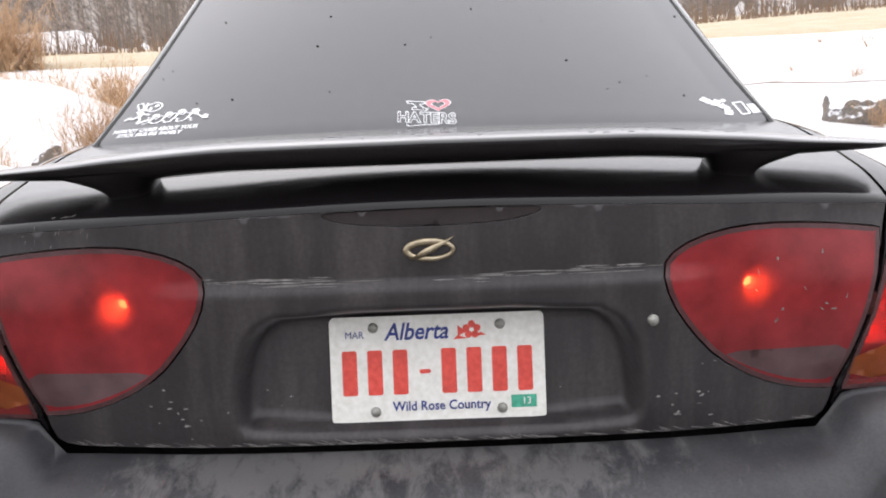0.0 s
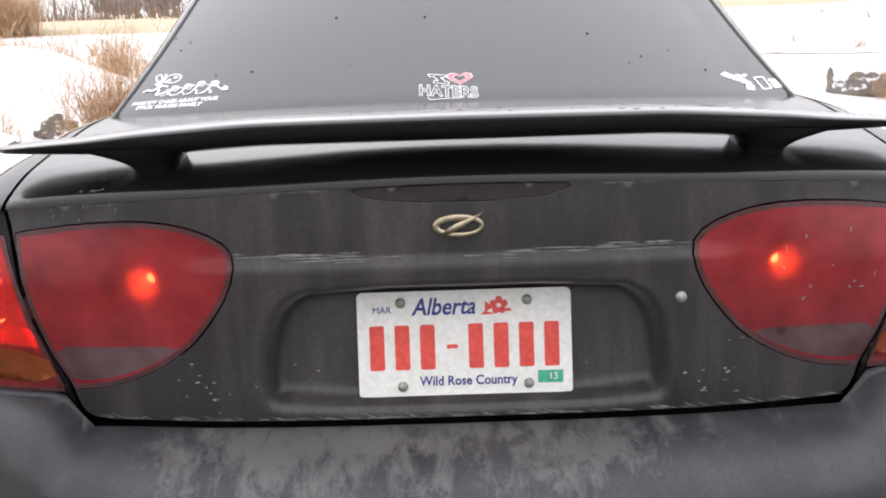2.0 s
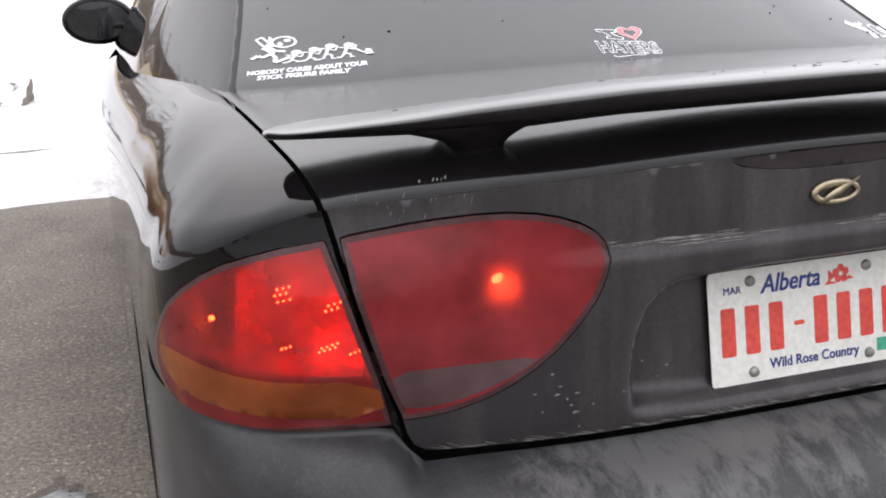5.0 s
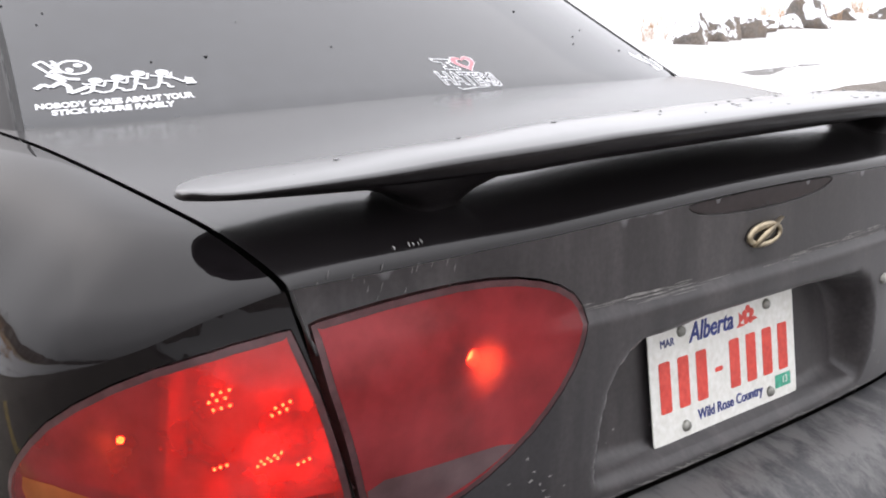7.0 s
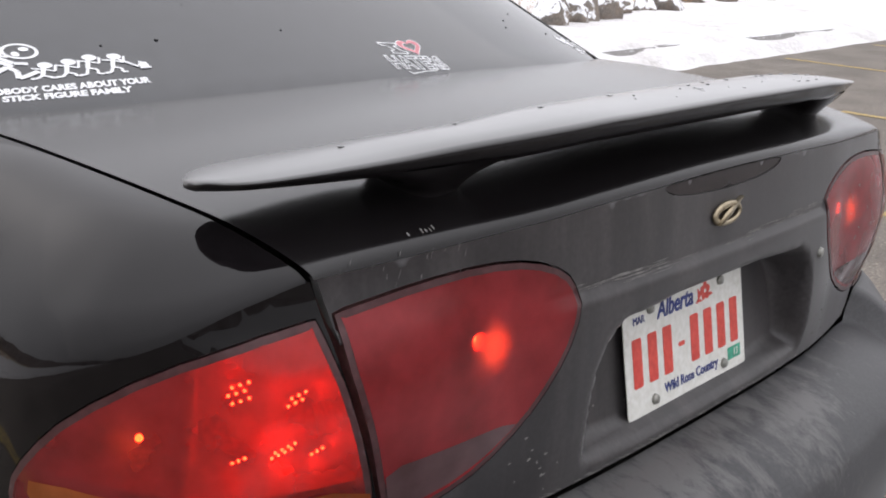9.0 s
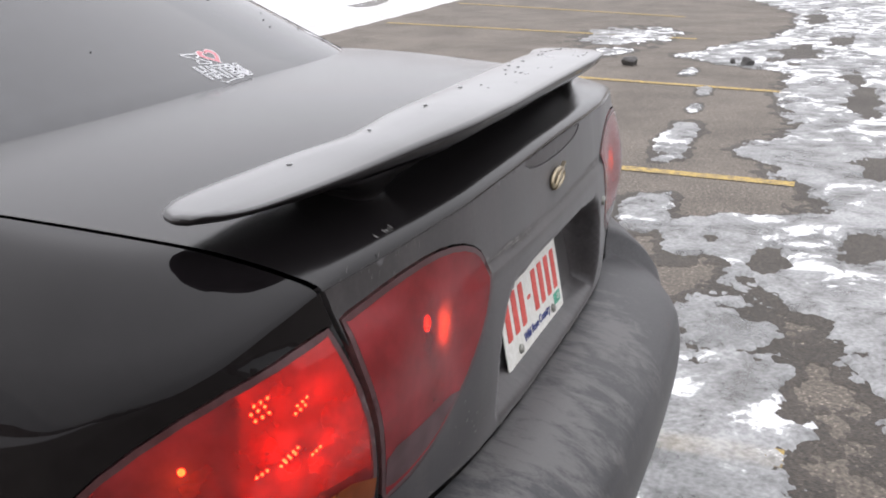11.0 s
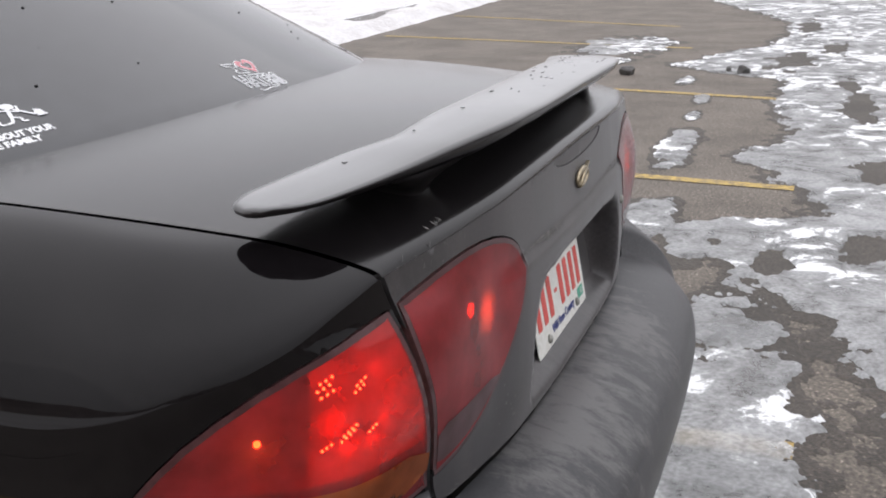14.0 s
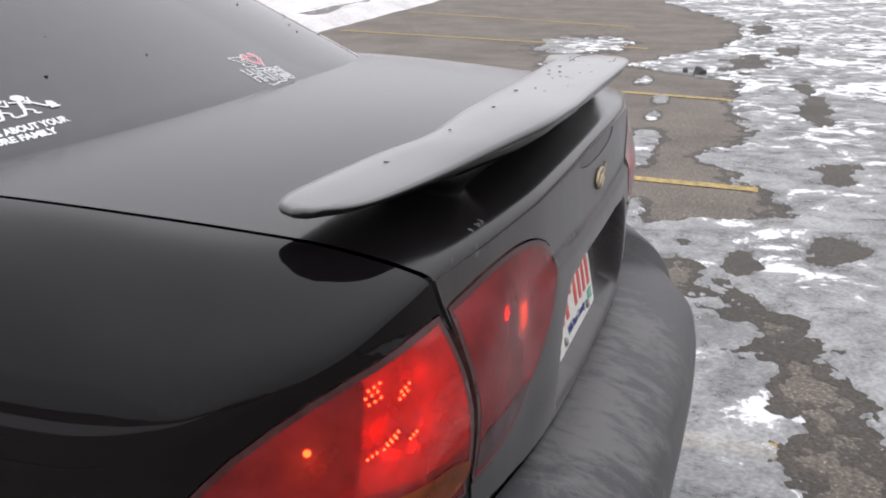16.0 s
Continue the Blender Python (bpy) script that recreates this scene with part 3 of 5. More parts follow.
def lamp_shell(name, poly, side, lens_material, depth, label, owner):
    """One lamp cluster: a lens on the body's surface over a dished reflector, with a dark seal round it."""
    flip = (lambda p: p) if side > 0 else mirrored
    lamp = part(name, patch(shrunk(flip(poly), -0.0015), [shrunk(flip(poly), 0.0055)], 0.006, lambda u, z: wall(u, z, 0.0012)), LENS_RIM, owner, label)
    lens = part("lens", patch(shrunk(flip(poly), 0.0052), [], 0.012, lambda u, z: wall(u, z, 0.0016)), lens_material, lamp)
    lens.visible_shadow = False
    inner = shrunk(flip(poly), 0.004)
    cup = patch(inner, [], 0.02, lambda u, z: wall(u, z, -depth))
    edge = [wall(u, z, -0.002) for u, z in inner]
    deep = [wall(u, z, -depth) for u, z in inner]
    ring = grid([edge + edge[:1], deep + deep[:1]])
    me = bpy.data.meshes.new("ring")
    ring.to_mesh(me)
    ring.free()
    cup.from_mesh(me)
    part("reflector", cup, REFLECTOR, lamp)
    return lamp


def bead(bm, place, r, seg=10):
    bmesh.ops.create_uvsphere(bm, u_segments=seg, v_segments=max(6, seg // 2), radius=r, matrix=Matrix.Translation(place))


def bulb(u, z, back, r, lamp, material=None):
    bm = bmesh.new()
    bead(bm, wall(u, z, -back), r, 14)
    return part("bulb", bm, material or BULB, lamp)


for s in (-1, 1):
    lamp = lamp_shell("inner_tail_lamp", INNER_LAMP, s, RED_LENS, 0.056, "smoked red tail lamp with a lit bulb and a grey lower strip", lid)
    bulb(s * 0.443, 0.850, 0.036, 0.0078, lamp)
    # short tube added round the bulb to hide it from the side
    collar = [[wall(s * 0.443 + 0.0098 * math.cos(a), 0.850 + 0.0098 * math.sin(a), -d) for a in np.linspace(0, 2 * math.pi, 25)] for d in (0.056, 0.044, 0.032, 0.019)]
    part("bulb_collar", grid(collar), REFLECTOR, lamp)
    strip = rounded([(0.396, 0.758), (0.50, 0.759), (0.579, 0.759), (0.570, 0.722), (0.561, 0.704), (0.504, 0.709), (0.452, 0.727), (0.416, 0.744)], 0.01, 1)
    part("reverse_lens", patch(strip if s > 0 else mirrored(strip), [], 0.012, lambda u, z: wall(u, z, 0.0022)), GREY_LENS, lamp, "smoked grey reversing lens")
    outer = lamp_shell("outer_tail_lamp", OUTER_LAMP, s, RED_CLEAR, 0.085, "bright red lit tail lamp with an amber lower part", car)
    bulb(s * 0.802, 0.813, 0.015, 0.0036, outer, MARKER)
    for cu, cz, back, cols, rows_, du, dz in ((0.704, 0.845, 0.052, 3, 3, 0.009, 0.0075), (0.640, 0.826, 0.062, 3, 2, 0.0075, 0.007), (0.707, 0.777, 0.052, 3, 1, 0.007, 0.005), (0.650, 0.771, 0.068, 4, 2, 0.007, 0.0055), (0.618, 0.765, 0.060, 3, 1, 0.006, 0.005)):
        leds = bmesh.new()
        for i in range(cols):
            for j in range(rows_):
                bead(leds, wall(s * (cu + du * (i - (cols - 1) / 2 + 0.5 * (j % 2))), cz - dz * (j - (rows_ - 1) / 2) - 0.002 * i, -back), 0.0017, 8)
        cluster = part("led_cluster", leds, LED, outer)
        cluster["kind"] = "stuff"
    # Chamber walls inside the lamp
    walls = grid([[wall(s * (0.758 - 0.010 * t), 0.766 + 0.112 * t, -0.006 - 0.078 * d) for t in np.linspace(0, 1, 9)] for d in (0, 0.5, 1)])
    part("divider", walls, REFLECTOR, outer)
    shelf = grid([[wall(s * (0.585 + 0.33 * t), 0.752 + 0.018 * t, -0.006 - 0.078 * d) for t in np.linspace(0, 1, 14)] for d in (0, 0.5, 1)])
    part("divider", shelf, REFLECTOR, outer)
    amber = rounded([(0.594, 0.750), (0.75, 0.753), (0.908, 0.766), (0.914, 0.740), (0.886, 0.720), (0.85, 0.710), (0.75, 0.704), (0.584, 0.697)], 0.01, 1)
    part("amber_lens", patch(amber if s > 0 else mirrored(amber), [], 0.012, lambda u, z: wall(u, z, 0.0024)), AMBER_LENS, outer, "amber turn signal lens")

third = part("high_brake_light", patch(shrunk(BRAKE, 0.0015), [], 0.006, lambda u, z: wall(u, z, -0.0010)), SMOKE, lid, "unlit smoked high brake light strip")
part("brake_backing", patch(shrunk(BRAKE, 0.0), [], 0.012, lambda u, z: wall(u, z, -0.012)), INNER, third)


# ---- quarter panels, sides, bumper ----
def quarter_top(s):
    bm = grid(cap_rows(s * 0.45, s * 6.3, 420, RHOS[3:]))
    bmesh.ops.remove_doubles(bm, verts=bm.verts, dist=1e-5)
    clip(bm, (s * (SEAM + GAP), 0, 0), (-s, SLANT, 0))
    clip(bm, (0, 3.05, 0), (0, 1, 0))
    return bm


CORNER = 1.15


def corner_outline():
    low = [(u, 0.660) for u in np.linspace(run_at(0.563), 0.62, 6)] + [(0.75, 0.664), (0.95, 0.664), (1.02, 0.60), (1.05, 0.42), (1.06, 0.24), (CORNER, 0.24)]
    high = [(u, top_of_wall(u)) for u in np.linspace(CORNER, run_at(SEAM) + GAP, 160)]
    down = [(run_at(seam_side(0.95 - 0.25 * i / 12)) + GAP, 0.95 - 0.25 * i / 12) for i in range(13)]
    return dense(low + high + down, 0.006)


def side_outline():
    def arch(y):
        u0 = float(np.interp(y, PLAN[:180, 1], RUN[:180]))
        return [(u0 - 0.36, 0.24)] + [(u0 - 0.36 * math.cos(radians(a)), 0.30 + 0.36 * math.sin(radians(a))) for a in range(0, 181, 12)] + [(u0 + 0.36, 0.24)]
    last = float(np.interp(3.75, PLAN[:181, 1], RUN[:181])) + 0.9
    low = [(CORNER, 0.24)] + arch(1.12) + arch(3.72) + [(last, 0.24)]
    high = [(u, top_of_wall(u)) for u in np.linspace(last, CORNER, 150)]
    return dense(low + high, 0.04)


for s in (-1, 1):
    part("quarter_panel", quarter_top(s), PAINT, car, "glossy black quarter panel")
    ring = corner_outline()
    hole = shrunk(OUTER_LAMP, -0.003)
    part("tail_corner", patch(ring if s > 0 else mirrored(ring), [hole if s > 0 else mirrored(hole)], 0.007, wall, rim=0.012), PAINT, car)
    ring = side_outline()
    part("side_panel", patch(ring if s > 0 else mirrored(ring), [], 0.05, wall), PAINT, car)


def bumper_off(u, z):
    a = abs(u)
    base = curve(((0.22, 0.03), (0.30, 0.085), (0.42, 0.138), (0.52, 0.155), (0.57, 0.148), (0.602, 0.120), (0.622, 0.082), (0.634, 0.040), (0.640, 0.0), (0.645, -0.03)), z)
    w = smooth01(0.48, 0.585, a)
    return (base + (max(base, 0.0) - base) * w) * (1 - smooth01(0.40, 0.90, a)) + 0.004 * w


def bumper_skin():
    rows = []
    for k in range(41):
        t = k / 40
        row = []
        for i in range(-60, 61):
            u = 1.12 * i / 60
            w = smooth01(0.542, 0.586, abs(u))
            high = 0.6330 + 0.0512 * w + 0.012 * smooth01(0.72, 0.93, abs(u))
            z = 0.22 + (high - 0.22) * (1 - (1 - t) ** 1.8)
            x, y, nx, ny = plan(u)
            o = bumper_off(u, z + 0.0075 - (high - 0.633) * t * w)
            row.append(Vector((x + nx * o, y + ny * o, z)))
        rows.append(row)
    bm = grid(rows)
    finish(bm)
    return bm


part("rear_bumper", bumper_skin(), BUMPER, car, "black plastic rear bumper with grey salt stains")

# Dark body behind the seams
core = grid([[Vector((0.86 * p.x, HUB + (p.y - HUB) * 0.72 if p.y < HUB else p.y, z)) for p in (wall(u, 0.8) for u in np.linspace(-3, 3, 90))] for z in (0.3, 0.6, 0.80)]
            + [[Vector((0.84 * p.x, HUB + (p.y - HUB) * 0.70 if p.y < HUB else p.y, 0.90)) for p in (wall(u, 0.8) for u in np.linspace(-3, 3, 90))]]
            + [[Vector((0.0, max(p.y, 0.3), 0.955)) for p in (wall(u, 0.8) for u in np.linspace(-3, 3, 90))]])
part("inner_body", core, INNER, car)


# ---- rear glass, pillars, roof ----
def glass(x, y):
    foot = window_base(x)
    return deck(x, foot) + 0.003 + (0.52 - 0.20 * x * x) * (y - foot)


def glass_edge(y):
    return curve(((0.60, 0.668), (0.69, 0.645), (0.79, 0.621), (0.88, 0.602), (1.137, 0.556), (1.35, 0.52)), y)


RIM_IN, RIM_OUT = 0.009, 0.001


def glass_skin():
    rows = []
    for j in range(32):
        t = (j - 1) / 30
        row = []
        for i in range(-30, 31):
            w = i / 30
            y0 = window_base(w * 0.668)
            y = y0 + (1.30 - y0) * t
            x = w * (glass_edge(y) - RIM_IN)
            row.append(Vector((x, y, glass(x, y) - (0.004 if j == 0 else 0))))
        rows.append(row)
    bm = grid(rows)
    finish(bm, (0, -0.3, 1))
    return bm


window = part("rear_window", glass_skin(), GLASS, car, "dark tinted rear window with white stickers")


for s in (-1, 1):
    strip = []
    for y in np.linspace(0.585, 1.30, 30):
        e = glass_edge(y)
        strip.append([Vector(((s * (e - d)), y, glass(e - d, y) + h)) for d, h in ((RIM_IN + 0.002, 0.0), (RIM_IN - 0.002, 0.003), (RIM_OUT + 0.002, 0.003), (RIM_OUT - 0.001, -0.001))])
    bm = grid(strip)
    finish(bm, (0, -0.3, 1))
    part("window_seal", bm, RUBBER, window)


def pillar(s):
    """From the edge of the rear glass down to the shoulder, and on as the side of the cabin."""
    rows = []
    for j in range(41):
        y = 0.555 + (3.0 - 0.555) * j / 40
        if y < 1.3:
            a = Vector(((s * glass_edge(y)), y, glass(glass_edge(y), y) + 0.002))
        else:
            a = Vector(((s * lerp(((1.3, 0.538), (2.2, 0.55), (3.0, 0.60)), y)), y, lerp(((1.3, 1.318), (1.5, 1.345), (2.0, 1.36), (2.4, 1.31), (3.0, 1.06)), y)))
        foot = lerp(((0.60, 0.688), (0.884, 0.725), (1.137, 0.752), (1.5, 0.78), (3.0, 0.80)), y)
        b = Vector(((s * foot), y, deck(foot, y) - 0.03))
        row = []
        if y < 1.3:
            e = glass_edge(y)
            row = [Vector(((s * (e - d)), y, glass(e - d, y) + 0.002 + h)) for d, h in ((RIM_OUT, -0.003), (RIM_OUT - 0.003, 0.0), (0.006, 0.0))]
        else:
            row = [a + Vector((-s * d, 0, 0.2 * d)) for d in (RIM_OUT, RIM_OUT - 0.003, 0.006)]
        for i in range(13):
            t = i / 12
            p = a.lerp(b, t)
            bow = 4 * t * (1 - t) * 0.07 * (a - b).length
            p += Vector((s * 0.55, 0, 0.83)) * bow
            row.append(p)
        rows.append(row)
    bm = grid(rows)
    finish(bm, (s, 0, 0.3))
    return bm


for s in (-1, 1):
    part("cabin_side", pillar(s), PAINT, car)
roof_rows = []
for j in range(25):
    y = 1.30 + 1.10 * j / 24
    ex = lerp(((1.3, 0.538), (2.2, 0.55), (3.0, 0.60)), y)
    ez = lerp(((1.3, 1.318), (1.5, 1.345), (2.0, 1.36), (2.4, 1.31), (3.0, 1.06)), y)
    crown = lerp(((1.3, 1.43), (1.6, 1.445), (2.0, 1.44), (2.4, 1.40)), y)
    roof_rows.append([Vector(((ex * i / 12), y, crown - (crown - ez) * (abs(i) / 12) ** 2.2)) for i in range(-12, 13)])
bm = grid(roof_rows)
finish(bm, (0, 0, 1))
part("roof", bm, PAINT, car)
shield = []
for j in range(13):
    y = 2.40 + 0.72 * j / 12
    ex = lerp(((1.3, 0.565), (2.2, 0.57), (3.0, 0.60), (3.2, 0.64)), y)
    ez = lerp(((2.4, 1.31), (3.0, 1.06), (3.15, 0.98)), y)
    crown = lerp(((2.4, 1.40), (3.12, 1.0)), y)
    shield.append([Vector(((ex * i / 12), y, crown - (crown - ez) * (abs(i) / 12) ** 2.2)) for i in range(-12, 13)])
bm = grid(shield)
finish(bm, (0, 0, 1))
part("windscreen", bm, GLASS, car)
hood_bm = grid(cap_rows(-END, -4.0, 60, RHOS))
bm2 = grid(cap_rows(4.0, END, 60, RHOS))
me = bpy.data.meshes.new("half")
bm2.to_mesh(me)
bm2.free()
hood_bm.from_mesh(me)
clip(hood_bm, (0, 3.04, 0), (0, -1, 0))
bmesh.ops.remove_doubles(hood_bm, verts=hood_bm.verts, dist=1e-4)
finish(hood_bm, (0, 0, 1))
part("hood", hood_bm, PAINT, car)
nose = grid([[wall(s_u, z) for s_u in np.linspace(4.4, END - 0.001, 30)] for z in np.linspace(0.22, 0.62, 8)])
nose2 = grid([[wall(-s_u, z) for s_u in np.linspace(4.4, END - 0.001, 30)] for z in np.linspace(0.22, 0.62, 8)])
me = bpy.data.meshes.new("half")
nose2.to_mesh(me)
nose2.free()
nose.from_mesh(me)
part("front_bumper", nose, PAINT, car)
part("underbody", box(-0.78, 0.78, 0.1, 4.2, 0.20, 0.30), INNER, car)


def lathe(profile, seg=40, axis_x=True):
    bm = bmesh.new()
    rows = []
    for k in range(seg):
        a = 2 * math.pi * k / seg
        rows.append([Vector((x, r * math.cos(a), r * math.sin(a))) for x, r in profile])
    vs = [[bm.verts.new(p) for p in row] for row in rows]
    for k in range(seg):
        for i in range(len(profile) - 1):
            bm.faces.new((vs[k][i], vs[k][i + 1], vs[(k + 1) % seg][i + 1], vs[(k + 1) % seg][i]))
    return bm


for y in (1.08, 3.72):
    for s in (-1, 1):
        tyre = part("wheel", lathe([(-0.10, 0.20), (-0.10, 0.29), (-0.085, 0.315), (0.085, 0.315), (0.10, 0.29), (0.10, 0.20)]), RUBBER, car)
        tyre.location = (s * 0.745, y, 0.315)
        part("rim", lathe([(s * 0.06, 0.0), (s * 0.07, 0.05), (s * 0.055, 0.07), (s * 0.05, 0.17), (s * 0.09, 0.20)]), CHROME, tyre)


# ---- wing ----
def wing_section(x):
    a = abs(x) / 1.015
    yt = curve(((0, -0.054), (0.2, -0.053), (0.3, -0.046), (0.43, -0.010), (0.52, 0.021), (0.60, 0.050), (0.64, 0.070), (0.658, 0.087), (0.668, 0.106)), a)
    yl = curve(((0, 0.088), (0.36, 0.095), (0.50, 0.140), (0.58, 0.160), (0.63, 0.168), (0.656, 0.158), (0.668, 0.142)), a)
    z = curve(((0, 1.068), (0.25, 1.066), (0.43, 1.052), (0.52, 1.041), (0.60, 1.033), (0.674, 1.025)), a)
    thick = curve(((0, 0.029), (0.4, 0.027), (0.55, 0.017), (0.674, 0.0075)), a)
    return yt, yl, z, thick


def wing_skin():
    rows = []
    for i in range(-64, 65):
        x = 0.678 * math.copysign(abs(i / 64) ** 0.8, i)
        yt, yl, z, k = wing_section(x)
        c = yl - yt
        rows.append([Vector((x, yt + c * f, z + k * g)) for f, g in
                     ((0.0, -0.13), (0.010, -0.03), (0.06, 0.06), (0.3, 0.10), (0.6, 0.06), (0.85, -0.10), (0.96, -0.30), (1.02, -0.85), (1.0, -1.25), (0.85, -1.42), (0.5, -1.38), (0.26, -1.14), (0.15, -0.96), (0.06, -0.62), (0.014, -0.28))])
    # rounded ends
    for end, s in ((0, -1), (-1, 1)):
        row = rows[end]
        hub = sum(row, Vector()) / len(row)
        extra = [[hub + (p - hub) * k + Vector((s * d, 0, 0)) for p in row] for k, d in ((0.86, 0.0022), (0.62, 0.0042), (0.3, 0.0054))]
        rows = extra[::-1] + rows if s < 0 else rows + extra
    bm = grid(rows, closed=True)
    bmesh.ops.holes_fill(bm, edges=[e for e in bm.edges if e.is_boundary])
    bmesh.ops.recalc_face_normals(bm, faces=bm.faces)
    return bm


spoiler = part("spoiler", wing_skin(), WING, car, "black raised trunk spoiler with water drops on it")
spoiler.data.materials.append(UNDER)
# faces turned down take a duller paint with no sheen
for face in spoiler.data.polygons:
    if face.normal.z < 0.05:
        face.material_index = 1


def post_skin(s):
    rows = []
    for j in range(15):
        t = j / 14
        inner, outer_ = 0.401 - 0.044 * t ** 2.6, 0.468 + 0.092 * t ** 2.4
        mid, half = (inner + outer_) / 2, (outer_ - inner) / 2
        row = []
        for k in range(28):
            a = 2 * math.pi * k / 28
            cx, cy = math.cos(a), math.sin(a)
            sx, sy = math.copysign(abs(cx) ** 0.6, cx), math.copysign(abs(cy) ** 0.6, cy)
            x = mid + half * sx
            yt, yl, wz, thick = wing_section(x)
            y0, y1 = 0.040 + (yt + 0.008 - 0.040) * t ** 1.5, 0.135 + (yl - 0.016 - 0.135) * t ** 2
            y = (y0 + y1) / 2 + (y1 - y0) / 2 * sy
            foot = deck(x, y) - 0.004
            row.append(Vector((s * x, y, foot + (wz - thick * 0.75 - foot) * t)))
        rows.append(row)
    bm = grid(rows, closed=True)
    bmesh.ops.recalc_face_normals(bm, faces=bm.faces)
    return bm


for s in (-1, 1):
    part("post", post_skin(s), UNDER, spoiler)


# ---- number plate ----
PL = Matrix.Translation((0, -0.014, 0.741)) @ Matrix.Rotation(radians(-10), 4, "X") @ Matrix.Rotation(radians(90), 4, "X")


def rounded_box(x0, x1, y0, y1, r, seg=5):
    out = []
    for cx, cy, a0 in ((x1 - r, y1 - r, 0), (x0 + r, y1 - r, 90), (x0 + r, y0 + r, 180), (x1 - r, y0 + r, 270)):
        out += [(cx + r * math.cos(radians(a0 + 90 * i / seg)), cy + r * math.sin(radians(a0 + 90 * i / seg))) for i in range(seg + 1)]
    return out


def flat(poly, z0, z1, bm=None):
    """A plate with the given outline between two heights."""
    bm = bm or bmesh.new()
    low, high = [bm.verts.new((x, y, z0)) for x, y in poly], [bm.verts.new((x, y, z1)) for x, y in poly]
    bm.faces.new(high)
    bm.faces.new(low[::-1])
    for i in range(len(poly)):
        j = (i + 1) % len(poly)
        bm.faces.new((low[i], low[j], high[j], high[i]))
    return bm


plate = part("number_plate", flat(rounded_box(-0.1524, 0.1524, -0.0762, 0.0762, 0.008), 0, 0.0015), PLATE, car, "white number plate with red and blue print", smooth=False)
plate.matrix_basis = PL


def lettering(name, text, size, x, y, z, material, parent, stretch=1.0, shear=0.0, bold=0.0, width=None):
    cu = bpy.data.curves.new(name, "FONT")
    cu.body, cu.size, cu.shear, cu.extrude, cu.offset = text, size, shear, 0.0004, bold
    cu.align_x, cu.align_y, cu.resolution_u = "CENTER", "CENTER", 3
    ob = bpy.data.objects.new(name, cu)
    me = bpy.data.meshes.new_from_object(ob)
    bpy.data.objects.remove(ob)
    bm = bmesh.new()
    bm.from_mesh(me)
    if width:
        xs = [v.co.x for v in bm.verts]
        stretch = width / (max(xs) - min(xs))
    for v in bm.verts:
        v.co = (x + v.co.x * stretch, y + v.co.y, z + v.co.z)
    return part(name, bm, material, parent, smooth=False)


lettering("print", "Alberta", 0.034, -0.029, 0.0525, 0.002, BLUE_INK, plate, shear=0.25, bold=0.0006, width=0.092)
lettering("print", "Wild Rose Country", 0.019, 0.004, -0.0535, 0.002, BLUE_INK, plate, width=0.140, bold=0.0003)
lettering("print", "MAR", 0.014, -0.117, 0.050, 0.002, BLUE_INK, plate, width=0.026)
part("year_tag", flat(rounded_box(0.103, 0.139, -0.060, -0.042, 0.001), 0.0015, 0.0019), GREEN_INK, plate, smooth=False)
lettering("print", "13", 0.014, 0.125, -0.051, 0.0021, PLATE, plate)
# The number itself stands as plain bars
for k, x in enumerate((-0.125, -0.089, -0.053, -0.018, 0.016, 0.052, 0.088, 0.124)):
    high = 0.006 if k == 3 else 0.064
    wide = 0.016 if k == 3 else 0.021
    part("number_bar", flat(rounded_box(x - wide / 2, x + wide / 2, -0.004 - high / 2, -0.004 + high / 2, 0.003), 0.0015, 0.0022), RED_INK, plate, smooth=False)
flower = bmesh.new()
for k in range(5):
    a = radians(72 * k + 18)
    flat([(0.050 + 0.008 * math.cos(a) + 0.0055 * math.cos(radians(b)), 0.053 + 0.008 * math.sin(a) + 0.0055 * math.sin(radians(b))) for b in range(0, 360, 45)], 0.0015, 0.0018 + 0.00002 * k, flower)
flat([(0.030, 0.044), (0.042, 0.050), (0.030, 0.060)], 0.0015, 0.0019, flower)
flat([(0.024, 0.040), (0.044, 0.041), (0.030, 0.046)], 0.0015, 0.00195, flower)
flat([(0.058, 0.044), (0.070, 0.045), (0.062, 0.050)], 0.0015, 0.0020, flower)
part("rose_print", flower, RED_INK, plate, smooth=False)
for x, y in ((-0.090, 0.060), (0.090, 0.060), (-0.090, -0.060), (0.090, -0.060)):
    bm = bmesh.new()
    bmesh.ops.create_cone(bm, cap_ends=True, segments=16, radius1=0.0075, radius2=0.006, depth=0.004, matrix=Matrix.Translation((x, y, 0.0035)))
    part("screw", bm, DULL, plate)

# ---- emblem, lock ----
EMB = Matrix.Translation((-0.005, -0.0505, 0.921)) @ Matrix.Rotation(radians(90), 4, "X")
ring = []
for k in range(48):
    a = 2 * math.pi * k / 48
    c, s_ = math.cos(a), math.sin(a)
    w = 0.0035 + 0.002 * (0.5 - 0.5 * math.cos(a + 0.5))
    ring.append([Vector(((0.036 - w + w * math.cos(b)) * c, (0.0165 - w + w * math.cos(b)) * s_, 0.003 + 0.0035 * math.sin(b))) for b in np.linspace(0, 2 * math.pi, 8, endpoint=False)])
emblem_bm = grid(ring + ring[:1], closed=True)
slash = [Vector((-0.026, -0.012, 0)), Vector((-0.006, 0.002, 0)), Vector((0.034, 0.018, 0)), Vector((0.006, -0.003, 0)), Vector((-0.018, -0.013, 0))]
flat([(p.x, p.y) for p in slash[::-1]], 0.001, 0.007, emblem_bm)
bmesh.ops.recalc_face_normals(emblem_bm, faces=emblem_bm.faces)
emblem = part("emblem", emblem_bm, GOLD, lid, "dull gold oval emblem with a slash")
